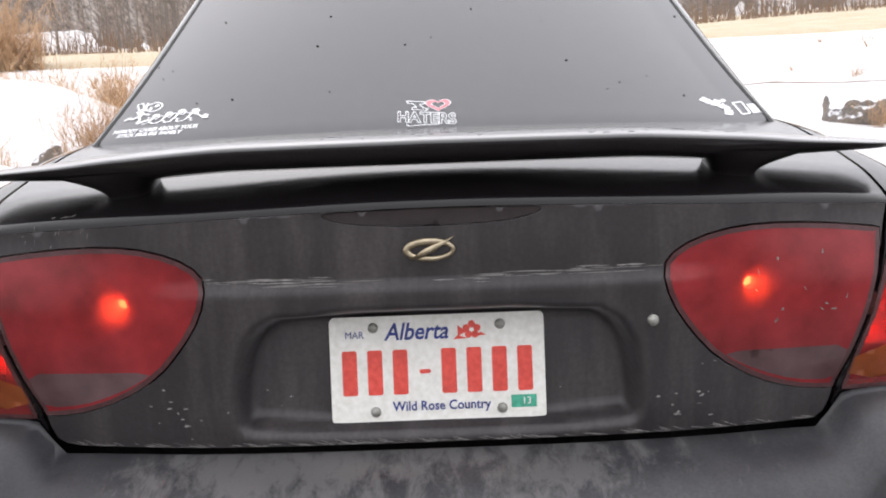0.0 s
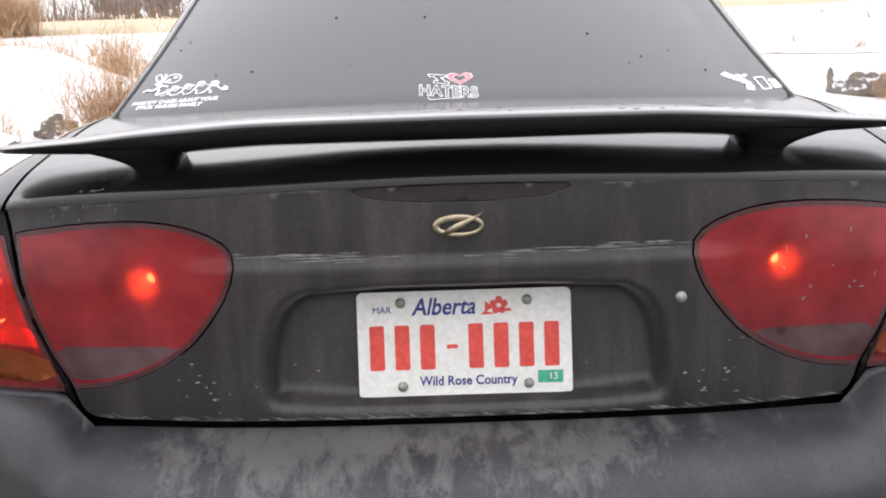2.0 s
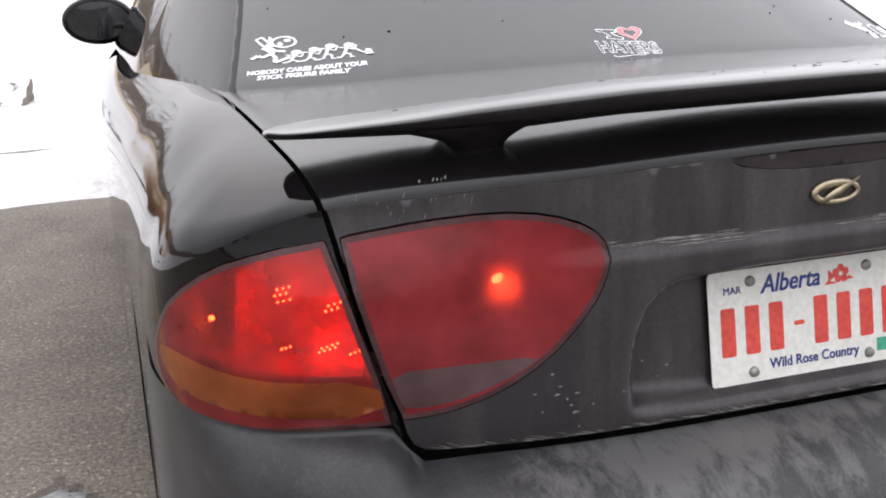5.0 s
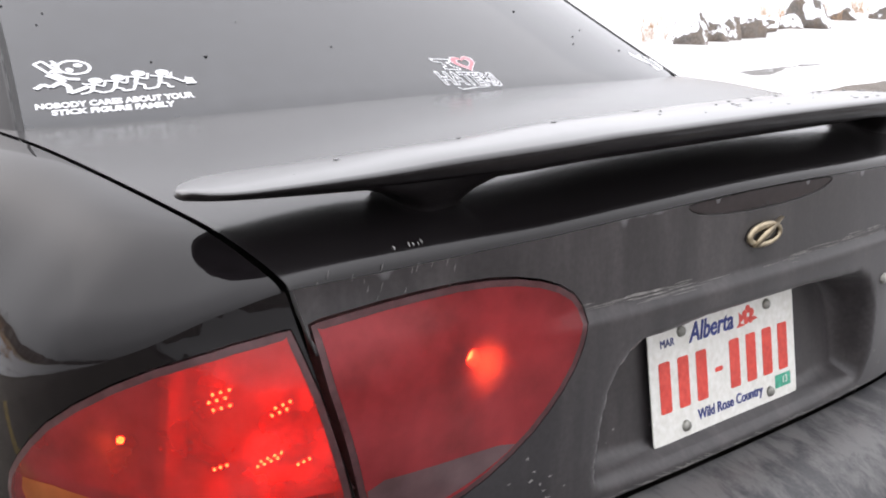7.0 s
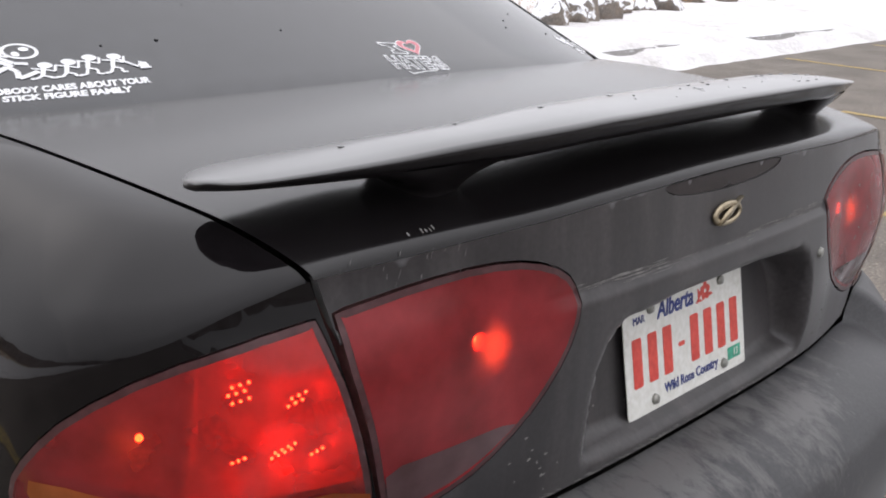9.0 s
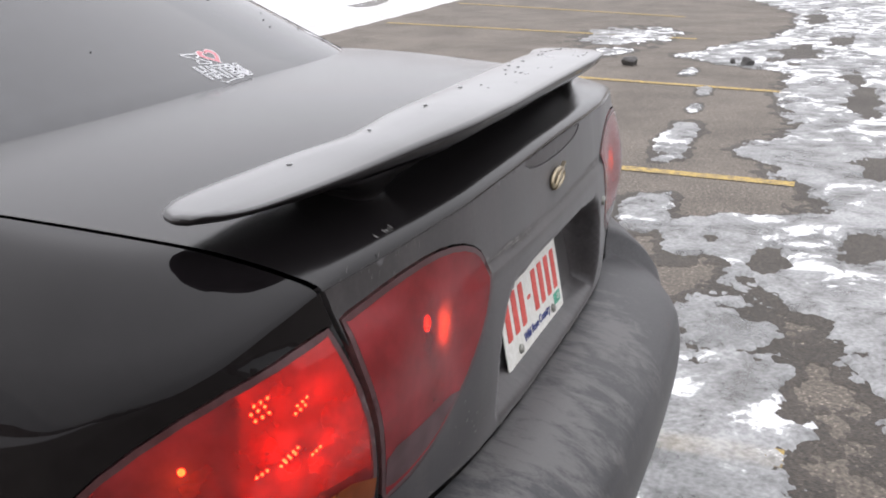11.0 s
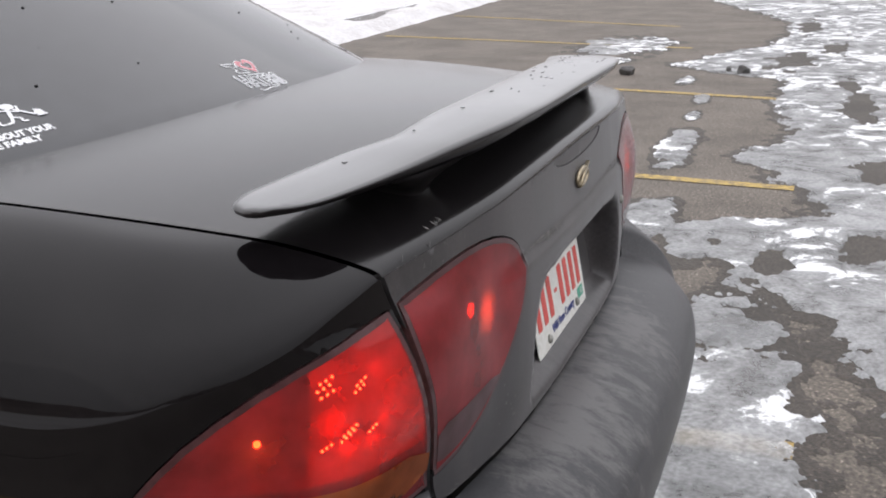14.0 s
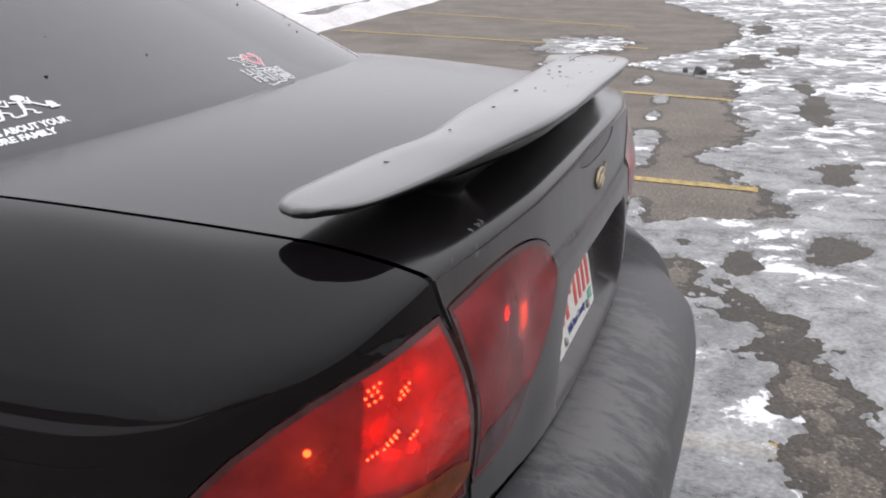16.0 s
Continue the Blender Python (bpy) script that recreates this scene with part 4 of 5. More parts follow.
emblem.matrix_basis = EMB
bm = bmesh.new()
bmesh.ops.create_cone(bm, cap_ends=True, segments=20, radius1=0.0085, radius2=0.0075, depth=0.006, matrix=Matrix.Translation(wall(0.297, 0.812, 0.001)) @ Matrix.Rotation(radians(90), 4, "X"))
part("lock", bm, DULL, lid)


# ---- stickers on the glass ----
def on_glass(bm, x0, up0, tall=1.0, pivot=0.0):
    """Lay a flat drawing in x and y onto the rear glass, its origin up0 metres above the glass's foot."""
    for v in bm.verts:
        x, up, lift = x0 + v.co.x, pivot + (up0 + v.co.y - pivot) * tall, v.co.z
        y = window_base(x) + 0.912 * up
        v.co = Vector((x, y, glass(x, y) + 0.0006 + lift))
    return bm


def sticker_text(text, size, width, x, up, parent, bold=0.0006, hollow=0.0, tall=1.0, pivot=0.0, shear=0.0, lean=0.0):
    cu = bpy.data.curves.new("print", "FONT")
    cu.body, cu.size, cu.offset, cu.shear = text, size, bold, shear
    cu.align_x, cu.align_y, cu.resolution_u = "CENTER", "CENTER", 3
    if hollow:
        cu.fill_mode, cu.bevel_depth, cu.bevel_resolution = "NONE", hollow, 0
    ob = bpy.data.objects.new("print", cu)
    me = bpy.data.meshes.new_from_object(ob)
    bpy.data.objects.remove(ob)
    bm = bmesh.new()
    bm.from_mesh(me)
    xs = [v.co.x for v in bm.verts]
    k = width / (max(xs) - min(xs))
    for v in bm.verts:
        v.co.x *= k
        v.co.y += lean * v.co.x
    return part("print", on_glass(bm, x, up, tall, pivot), WHITE_VINYL, parent, smooth=False)


def disc(bm, x, y, rx, ry, z=0.0, n=20):
    bm.faces.new([bm.verts.new((x + rx * math.cos(2 * math.pi * k / n), y + ry * math.sin(2 * math.pi * k / n), z)) for k in range(n)])


def stroke(bm, pts, w, z=0.0):
    for (x0, y0), (x1, y1) in zip(pts, pts[1:]):
        k = math.hypot(x1 - x0, y1 - y0) or 1
        nx, ny = -(y1 - y0) / k * w / 2, (x1 - x0) / k * w / 2
        bm.faces.new([bm.verts.new(p) for p in ((x0 + nx, y0 + ny, z), (x0 - nx, y0 - ny, z), (x1 - nx, y1 - ny, z), (x1 + nx, y1 + ny, z))])


LEFT = -0.537
sticker_text("NOBODY CARES ABOUT YOUR", 0.0175, 0.186, LEFT, 0.0425, window, bold=0.0009, shear=0.3)
sticker_text("STICK FIGURE FAMILY", 0.0165, 0.146, LEFT - 0.009, 0.0255, window, bold=0.0009, shear=0.3)
# a plain big-headed runner with a slab under one arm
art = bmesh.new()
stroke(art, [(-0.019 + 0.0185 * math.cos(2 * math.pi * k / 20), 0.134 + 0.0175 * math.sin(2 * math.pi * k / 20)) for k in range(21)], 0.0042)
disc(art, -0.013, 0.138, 0.0058, 0.0052, 0.0001, 12)
disc(art, -0.026, 0.128, 0.0046, 0.0062, 0.0001, 12)
for k in range(4):
    stroke(art, [(-0.036, 0.122 + 0.008 * k), (-0.048 + 0.003 * k, 0.130 + 0.0085 * k)], 0.0045, 0.0002)
stroke(art, [(-0.061, 0.150), (-0.050, 0.156), (-0.041, 0.130), (-0.052, 0.124), (-0.061, 0.150)], 0.0040, 0.0003)
stroke(art, [(-0.047, 0.122), (-0.036, 0.106), (-0.022, 0.102)], 0.0065, 0.0004)
stroke(art, [(-0.055, 0.120), (-0.040, 0.098)], 0.0075, 0.0005)
stroke(art, [(-0.078, 0.086), (-0.066, 0.096), (-0.060, 0.088), (-0.046, 0.098), (-0.040, 0.086), (-0.044, 0.070), (-0.034, 0.074), (-0.018, 0.083)], 0.0068, 0.0006)
part("sticker_art", on_glass(art, LEFT, 0.0), WHITE_VINYL, window, "plain white sticker shapes")
# four runners, each taller than the one before, the last dragging a small thing
for k, (x, h) in enumerate(((-0.006, 0.096), (0.022, 0.099), (0.049, 0.105), (0.078, 0.1025))):
    art = bmesh.new()
    disc(art, x, h, 0.0086, 0.0072, 0.0001)
    hip = (x - 0.012, h - 0.024)
    stroke(art, [(x - 0.004, h - 0.006), hip], 0.0052, 0.0002)
    stroke(art, [hip, (x - 0.019, 0.067), (x - 0.027, 0.066)], 0.0038, 0.0003)
    stroke(art, [hip, (x - 0.003, h - 0.029), (x - 0.006, 0.066), (x + 0.001, 0.065)], 0.0036, 0.0004)
    stroke(art, [(x - 0.005, h - 0.010), (x + 0.005, h - 0.016), (x + 0.011, h - 0.002)], 0.0030, 0.0005)
    stroke(art, [(x - 0.005, h - 0.010), (x - 0.018, h - 0.006)], 0.0030, 0.0006)
    if k == 3:
        stroke(art, [(0.080, 0.094), (0.096, 0.074)], 0.0040, 0.0007)
        disc(art, 0.103, 0.076, 0.0065, 0.0062, 0.0008)
        stroke(art, [(0.096, 0.070), (0.110, 0.070)], 0.0032, 0.0009)
        stroke(art, [(0.100, 0.084), (0.109, 0.080)], 0.0030, 0.0010)
    part("sticker_figure", on_glass(art, LEFT, 0.0), WHITE_VINYL, window)
sticker_text("HATERS", 0.038, 0.108, -0.009, 0.0225, window, bold=0.0010, hollow=0.0011, tall=1.25, pivot=0.0225, lean=-0.10)
art = bmesh.new()
stroke(art, [(-0.046, 0.005), (-0.041, -0.0015), (-0.010, 0.0015), (0.012, 0.0), (0.014, 0.005)], 0.0022)
part("sticker_line", on_glass(art, 0.0, 0.0), WHITE_VINYL, window)
for k_out, k_in, ink, lift in ((0.00152, 0.00142, WHITE_VINYL, 0.0), (0.00142, 0.00082, RED_VINYL, 0.0), (0.00082, 0.00074, WHITE_VINYL, 0.0)):
    heart = bmesh.new()
    rings = [[heart.verts.new((16 * k_ * math.sin(a) ** 3, 0.98 * k_ * (13 * math.cos(a) - 5 * math.cos(2 * a) - 2 * math.cos(3 * a) - math.cos(4 * a)), lift))
              for a in np.linspace(0, 2 * math.pi, 40, endpoint=False)] for k_ in (k_out, k_in)]
    for k in range(40):
        heart.faces.new((rings[0][k], rings[0][(k + 1) % 40], rings[1][(k + 1) % 40], rings[1][k]))
    part("heart_print", on_glass(heart, 0.013, 0.067), ink, window)
art = bmesh.new()
for loop in (((-0.046, 0.083), (-0.012, 0.078), (-0.014, 0.070), (-0.022, 0.071), (-0.014, 0.057), (-0.006, 0.054), (-0.008, 0.048), (-0.036, 0.054), (-0.034, 0.061), (-0.027, 0.060), (-0.034, 0.073), (-0.043, 0.075), (-0.046, 0.083)),):
    stroke(art, loop, 0.0021)
part("print", on_glass(art, 0.0, 0.0), WHITE_VINYL, window)
art = bmesh.new()
stroke(art, [(-0.066, 0.094), (-0.048, 0.078), (-0.030, 0.070), (-0.016, 0.050), (-0.020, 0.030)], 0.018)
stroke(art, [(-0.040, 0.086), (-0.024, 0.082), (-0.014, 0.090)], 0.010, 0.0002)
part("sticker_art", on_glass(art, 0.590, -0.012), WHITE_VINYL, window, "small plain white sticker shapes")
art = bmesh.new()
stroke(art, [(0.000, 0.078), (0.022, 0.082), (0.030, 0.036), (0.010, 0.032), (0.000, 0.078)], 0.0050, 0.0002)
part("sticker_art", on_glass(art, 0.590, -0.012), WHITE_VINYL, window, "small plain white sticker shapes")
part("sticker_art", on_glass(flat([(0.036, 0.034), (0.058, 0.040), (0.050, 0.076), (0.030, 0.074)], 0.0002, 0.0004), 0.590, -0.012), WHITE_VINYL, window, "small plain white sticker shapes")

# ---- door mirror ----
bm = bmesh.new()
bmesh.ops.create_uvsphere(bm, u_segments=32, v_segments=20, radius=1)
for v in bm.verts:
    # blunt towards the tail, where the glass sits
    v.co = Vector((v.co.x * 0.125, v.co.y * 0.09 if v.co.y > 0 else max(v.co.y, -0.45) * 0.06, v.co.z * 0.085))
mirror = part("door_mirror", bm, PAINT, car, "black oval door mirror with a dull grey glass")
mirror.location = (-0.836, 2.95, 1.0)
bm = bmesh.new()
rows = [[Vector((0.105 * r * math.cos(2 * math.pi * k / 36), -0.0285 - 0.002 * (1 - r * r), 0.067 * r * math.sin(2 * math.pi * k / 36))) for k in range(36)] for r in (0.02, 0.4, 0.8, 1.0)]
bm = grid(rows, closed=True)
finish(bm, (0, -1, 0))
part("mirror_glass", bm, GLASS, mirror, "dull grey mirror glass")
part("mirror_arm", box(0.036, 0.176, -0.03, 0.05, -0.04, 0.0, 0.01), PAINT, mirror)

# ---- ground ----
steps = [-400, -120, -40, -15, -8, -5] + [v * 1.0 for v in range(-4, 13)] + [16, 24, 40, 120, 400]
bm = grid([[Vector((x, y, 0)) for x in steps] for y in steps])
finish(bm, (0, 0, 1))
tagged(link("ground", bm, ASPHALT), "grey-brown asphalt parking lot", "ground", kind="structure")


def edge_y(x):
    """Where the ploughed snow begins ahead of the parking bays."""
    return 4.6 + 0.060 * max(x, -3) + 0.10 * noise.noise((x * 1.3, 3.1, 0)) + 0.05 * noise.noise((x * 5, 1.1, 0))


def kerb_y(x):
    return 5.53 + 0.044 * x


def far_rise(x, y):
    """The land climbs gently ahead to the right."""
    return 1.7 * smooth01(0, 60, x) * smooth01(30, 100, y)


def snow_height(x, y):
    d = y - edge_y(x)
    h = 0.09 * smooth01(0, 0.35, d) + 0.05 * noise.noise((x * 0.5, y * 0.5, 0)) * smooth01(0, 1.5, d)
    h += 0.75 * math.exp(-(((x + 5.2) / 1.3) ** 2 + ((y - 11.6) / 1.2) ** 2))
    h += 0.03 * noise.noise((x * 2.1, y * 2.1, 4)) * smooth01(0, 1, d)
    k = y - kerb_y(x)
    h += 0.05 * smooth01(0.6, 0.1, abs(k + 0.1))
    h -= 0.14 * math.exp(-((x + 3.27) / 0.2) ** 2 - ((k + 0.15) / 0.12) ** 2)
    h -= 0.030 * smooth01(-1.2, 0.5, x) * math.exp(-((k + 0.16) / 0.12) ** 2) * max(0, 1.9 * noise.noise((x * 0.8, 2.5, 1)) + 0.25)
    h += 0.075 * math.exp(-((k - 0.22) / 0.25) ** 2) * (0.55 + 1.3 * noise.noise((x * 0.9, 0.5, 8)))
    for bare, reach in ((8.9, 0.6), (12.8, 0.6)):
        h -= 0.12 * math.exp(-((x - bare) / reach) ** 2 - ((k + 0.14) / 0.12) ** 2)
    h += far_rise(x, y)
    return h if d > 0 else -0.02 + 0.4 * d


xs = np.concatenate([np.linspace(-150, -16, 18), np.linspace(-15, -6, 40), np.linspace(-5.8, 2, 60), np.linspace(2.2, 26, 110), np.linspace(27, 150, 20)])
ts = np.concatenate([np.linspace(-0.06, 0.5, 9), np.linspace(0.6, 3, 20), np.linspace(3.3, 14, 40), np.linspace(15, 100, 24)])
bm = grid([[Vector((x, edge_y(x) + d, snow_height(x, edge_y(x) + d))) for x in xs] for d in ts])
finish(bm, (0, 0, 1))
tagged(link("snow_field", bm, SNOW), "trampled white snow beside the parking lot", "snow", kind="stuff")

rows = []
for t in np.linspace(0, 1, 26):
    row = []
    for x in np.linspace(-120, 140, 80):
        y0, y1 = 44 + 16 * smooth01(-20, 40, x), 140
        y = y0 + (y1 - y0) * t ** 1.6 + 2.5 * noise.noise((x * 0.12, t * 3, 5))
        row.append(Vector((x, y, far_rise(x, y) + 0.36 * smooth01(0, 0.06, t) + 0.12 * noise.noise((x * 0.3, y * 0.5, 9)) * smooth01(0, 0.1, t) + 0.02)))
    rows.append(row)
bm = grid(rows)
finish(bm, (0, 0, 1))
tagged(link("straw_field", bm, STRAW), "straw-coloured dry grass field far off", "field", kind="stuff")

def track(name, points, wide, material, label):
    rows = []
    for k in range(81):
        t = k / 80 * (len(points) - 1)
        i = min(int(t), len(points) - 2)
        x, y = (points[i][m] + (points[i + 1][m] - points[i][m]) * (t - i) for m in (0, 1))
        w = wide * (0.5 + 0.9 * abs(noise.noise((x * 0.9, y, 2.2))))
        rows.append([Vector((x, y + w * d, snow_height(x, y + w * d) + (0.012 if abs(d) < 0.9 else -0.02))) for d in (-1, -0.6, 0, 0.6, 1)])
    bm = grid(rows)
    finish(bm, (0, 0, 1))
    return tagged(link(name, bm, material), label, "track", kind="stuff")


for points in (((4.2, 16.3), (6.4, 16.5), (9.5, 16.9)), ((-9.0, 19.6), (-6.4, 19.2))):
    track("bare_track", points, 0.16, ROCK, "thin brown bare track across the snow")

for x0, y0, x1, y1 in ((-2.245, 4.5, -1.95, 0.6), (1.06, 3.2, 1.015, -0.38), (4.25, 2.5, 3.95, -0.25), (7.45, 2.8, 6.93, -0.03), (11.25, 5.1, 10.4, 1.1), (14.5, 5.3, 13.0, 1.6)):
    a, b = Vector((x0, y0, 0.004)), Vector((x1, y1, 0.004))
    side = Vector((0.049, 0, 0))
    bm = grid([[a.lerp(b, i / 20) - side, a.lerp(b, i / 20) + side] for i in range(21)])
    finish(bm, (0, 0, 1))
    tagged(link("bay_line", bm, YELLOW), "worn yellow parking bay line on asphalt", "road marking", group="bay lines", kind="structure")

# Ice: a ragged sheet on the drive lane, loose patches in the bays, and bare holes
EDGE = ((0.36, -0.70), (1.14, -0.62), (1.48, -0.55), (1.82, -0.44), (2.02, -0.36), (2.41, -0.19), (2.70, 0.01), (2.98, 0.07), (3.26, -0.04), (3.38, -0.32), (3.89, -0.25), (4.35, -0.12), (4.60, 0.13), (5.26, -0.06), (5.60, -0.18), (6.48, -0.01), (7.93, -0.00), (8.40, 0.62), (8.93, 1.03), (10.03, 0.70), (11.01, 0.29), (12.52, 0.20), (13.63, 0.29), (18.00, 1.68))
PATCHES = ((-1.09, 1.10, 0.10, 0.24), (1.16, -0.19, 0.63, 0.22), (0.71, -0.22, 0.44, 0.22), (1.88, -0.12, 0.43, 0.18), (4.93, 0.48, 0.56, 0.11), (6.00, 0.52, 0.18, 0.05), (6.79, 0.56, 0.19, 0.06), (3.23, 0.36, 0.39, 0.13), (2.84, 0.13, 0.28, 0.12), (10.56, 1.88, 0.88, 0.46), (7.79, 0.81, 0.25, 0.07), (9.09, 1.77, 0.41, 0.19))
HOLES = ((13.15, -0.04, 0.95, 0.13), (9.32, -0.02, 0.72, 0.18), (7.72, -0.51, 0.33, 0.10), (6.61, -0.58, 0.60, 0.11), (10.55, -0.38, 0.54, 0.11), (4.50, -0.65, 0.31, 0.11), (2.02, -0.30, 0.07, 0.13), (2.61, -0.21, 0.19, 0.07), (2.95, -0.59, 0.23, 0.10))


def ice_cover(x, y, holes=True):
    best = min((curve(EDGE, x) - y) / 0.30, (x + 1.35) / 0.5, (y + 2.6) / 0.5, (24.5 - x) / 1.5)
    for bx, by, rx, ry in PATCHES:
        best = max(best, (1 - math.hypot((x - bx) / rx, (y - by) / ry)) * 0.9)
    for bx, by, rx, ry in HOLES if holes else ():
        best = min(best, (math.hypot((x - bx) / rx, (y - by) / ry) - 1) * 0.7 + 0.45 * noise.noise((x * 3, y * 7, 6)))
    rough = noise.fractal((x * 3.6, y * 3.9, 0.3), 0.50, 2.1, 7)
    return min(best, 0.7) + 0.42 * rough - 0.02


xs = np.concatenate([np.arange(-1.7, 0.3, 0.04), np.arange(0.3, 4.0, 0.018), np.arange(4.0, 9.0, 0.04), np.arange(9.0, 26, 0.1)])
ys = np.concatenate([np.arange(-3, -1.1, 0.1), np.arange(-1.1, 0.75, 0.0125), np.arange(0.75, 3.0, 0.03)])
cover = np.array([[ice_cover(x, y) for x in xs] for y in ys])
damp = np.array([[ice_cover(x, y, False) for x in xs] for y in ys])


def sheet(cover, level, rise, most, ripple):
    """The skin of all that is covered past a level, thinning out at its rim."""
    bm, made = bmesh.new(), {}
    keep = cover > level
    keep = keep[:-1, :-1] | keep[1:, :-1] | keep[:-1, 1:] | keep[1:, 1:]
    for j, i in zip(*np.nonzero(keep)):
        loop = []
        for q, p in ((j, i), (j, i + 1), (j + 1, i + 1), (j + 1, i)):
            if (q, p) not in made:
                c = cover[q, p] - level
                z = min(most, rise * c)
                if c > 0.02:
                    z += ripple * noise.fractal((xs[p] * 6, ys[q] * 14, 2), 1.0, 2.0, 3)
                made[q, p] = bm.verts.new((xs[p], ys[q], max(z, -0.01)))
            loop.append(made[q, p])
        bm.faces.new(loop)
    finish(bm, (0, 0, 1))
    return bm


tagged(link("melt_water", sheet(damp, -0.30, 0.04, 0.003, 0.0), WET), "dark wet asphalt round the melting ice", "wet ground", kind="stuff")
ice = sheet(cover, 0.0, 0.16, 0.014, 0.002)
seen_, islands = set(), []
for f0 in ice.faces:
    if f0 not in seen_:
        group_, todo = [], [f0]
        seen_.add(f0)
        while todo:
            f = todo.pop()
            group_.append(f)
            for e in f.edges:
                for g in e.link_faces:
                    if g not in seen_:
                        seen_.add(g)
                        todo.append(g)
        islands.append(group_)
islands.sort(key=len, reverse=True)
for k, group_ in enumerate(islands[:24]):
    index, bm = {}, bmesh.new()
    for f in group_:
        for v in f.verts:
            if v not in index:
                index[v] = bm.verts.new(v.co)
        bm.faces.new([index[v] for v in f.verts])
    if k == 0:
        tagged(link("ice_sheet", bm, ICE), "ragged sheet of trodden grey ice and snow on the drive lane", "ice", kind="stuff")
    else:
        tagged(link("ice_patch", bm, ICE), "thin ragged patch of grey ice on the asphalt", "ice patch", group="ice patches")
ice.free()


# ---- kerb under the snow ----
for k in range(15):
    x0 = -6.4 + 2.0 * k
    bm = box(-0.985, 0.985, -0.075, 0.075, -0.05, 0.14, 0.018)
    ob = tagged(link("kerb_stone", bm, KERB), "grey concrete kerb stone half under snow", "kerb", group="kerb stones", kind="structure")
    ob.matrix_world = Matrix.Translation((x0 + 1, kerb_y(x0 + 1), 0)) @ Matrix.Rotation(math.atan(0.044), 4, "Z")


# ---- rocks, grass, trees ----
def rock(x, y, z, sx, sy, sz, seed, label):
    """A broken stone: a lump with a dozen flat faces struck off it."""
    pick = random.Random(seed)
    bm = bmesh.new()
    bmesh.ops.create_icosphere(bm, subdivisions=4, radius=1)
    cuts = [(Vector((pick.gauss(0, 1), pick.gauss(0, 1), pick.gauss(0.2, 0.8))).normalized(), pick.uniform(0.62, 0.9)) for _ in range(12)]
    for v in bm.verts:
        p = v.co.copy()
        for way_, far_ in cuts:
            over_ = p.dot(way_) - far_
            if over_ > 0:
                p -= way_ * over_ * 0.92
        k = 1 + 0.12 * noise.noise(p * 1.7 + Vector((seed, 0, 0))) + 0.06 * noise.noise(p * 5.1 + Vector((0, seed, 0)))
        v.co = Vector((p.x * sx * k, p.y * sy * k, max(p.z * k, -0.6) * sz))
    ob = tagged(link("boulder", bm, SNOWY_ROCK), label, "rock", group="boulders")
    ob.location = (x, y, z)
    return ob


rock(-3.5, 8.25, 0.14, 0.24, 0.18, 0.19, 3, "brown boulder half buried in snow")
rock(-1.60, 7.98, 0.13, 0.30, 0.24, 0.25, 11, "dark grey boulder half buried in snow")
rock(4.45, 9.9, 0.15, 0.46, 0.35, 0.36, 5, "grey boulder half buried in snow")
for k, (x, y, r) in enumerate(((-3.05, 7.42, 0.12), (-2.4, 7.35, 0.14), (-2.25, 7.7, 0.16), (-3.85, 7.8, 0.16), (-4.5, 8.0, 0.22))):
    rock(x, y, 0.08, r * 1.2, r, r * 0.7, 41 + k, "small snow-covered stone among the weeds")
for k, (x, y, r, tall) in enumerate(((11.4, 8.8, 0.36, 1.3), (12.2, 9.1, 0.38, 0.9), (13.1, 9.5, 0.46, 0.8), (14.0, 9.7, 0.38, 1.0), (16.4, 10.4, 0.28, 0.8), (17.4, 10.65, 0.56, 1.1), (15.3, 10.2, 0.26, 0.8),
                                     (20.6, 11.8, 0.40, 0.8), (22.3, 11.8, 0.34, 0.8), (24.2, 12.0, 0.58, 1.0), (26.8, 13.0, 0.56, 1.0), (30.5, 13.7, 0.66, 1.0))):
    rock(x, y, 0.14, r * 1.15, r * 0.85, r * tall, 7 + k, "snow-dusted brown boulder at the lot's edge")


for k, (x, y, r) in enumerate(((8.13, 1.38, 0.13), (8.35, 0.39, 0.11), (8.42, 0.52, 0.05))):
    ob = rock(x, y, 0.03, r * 0.62, r * 0.6, r * 0.5, 31 + k, "dirty grey chunk of ice on the asphalt")
    ob.data.materials[0] = CHUNK
    ob["category"], ob["group"] = "ice chunk", "ice chunks"


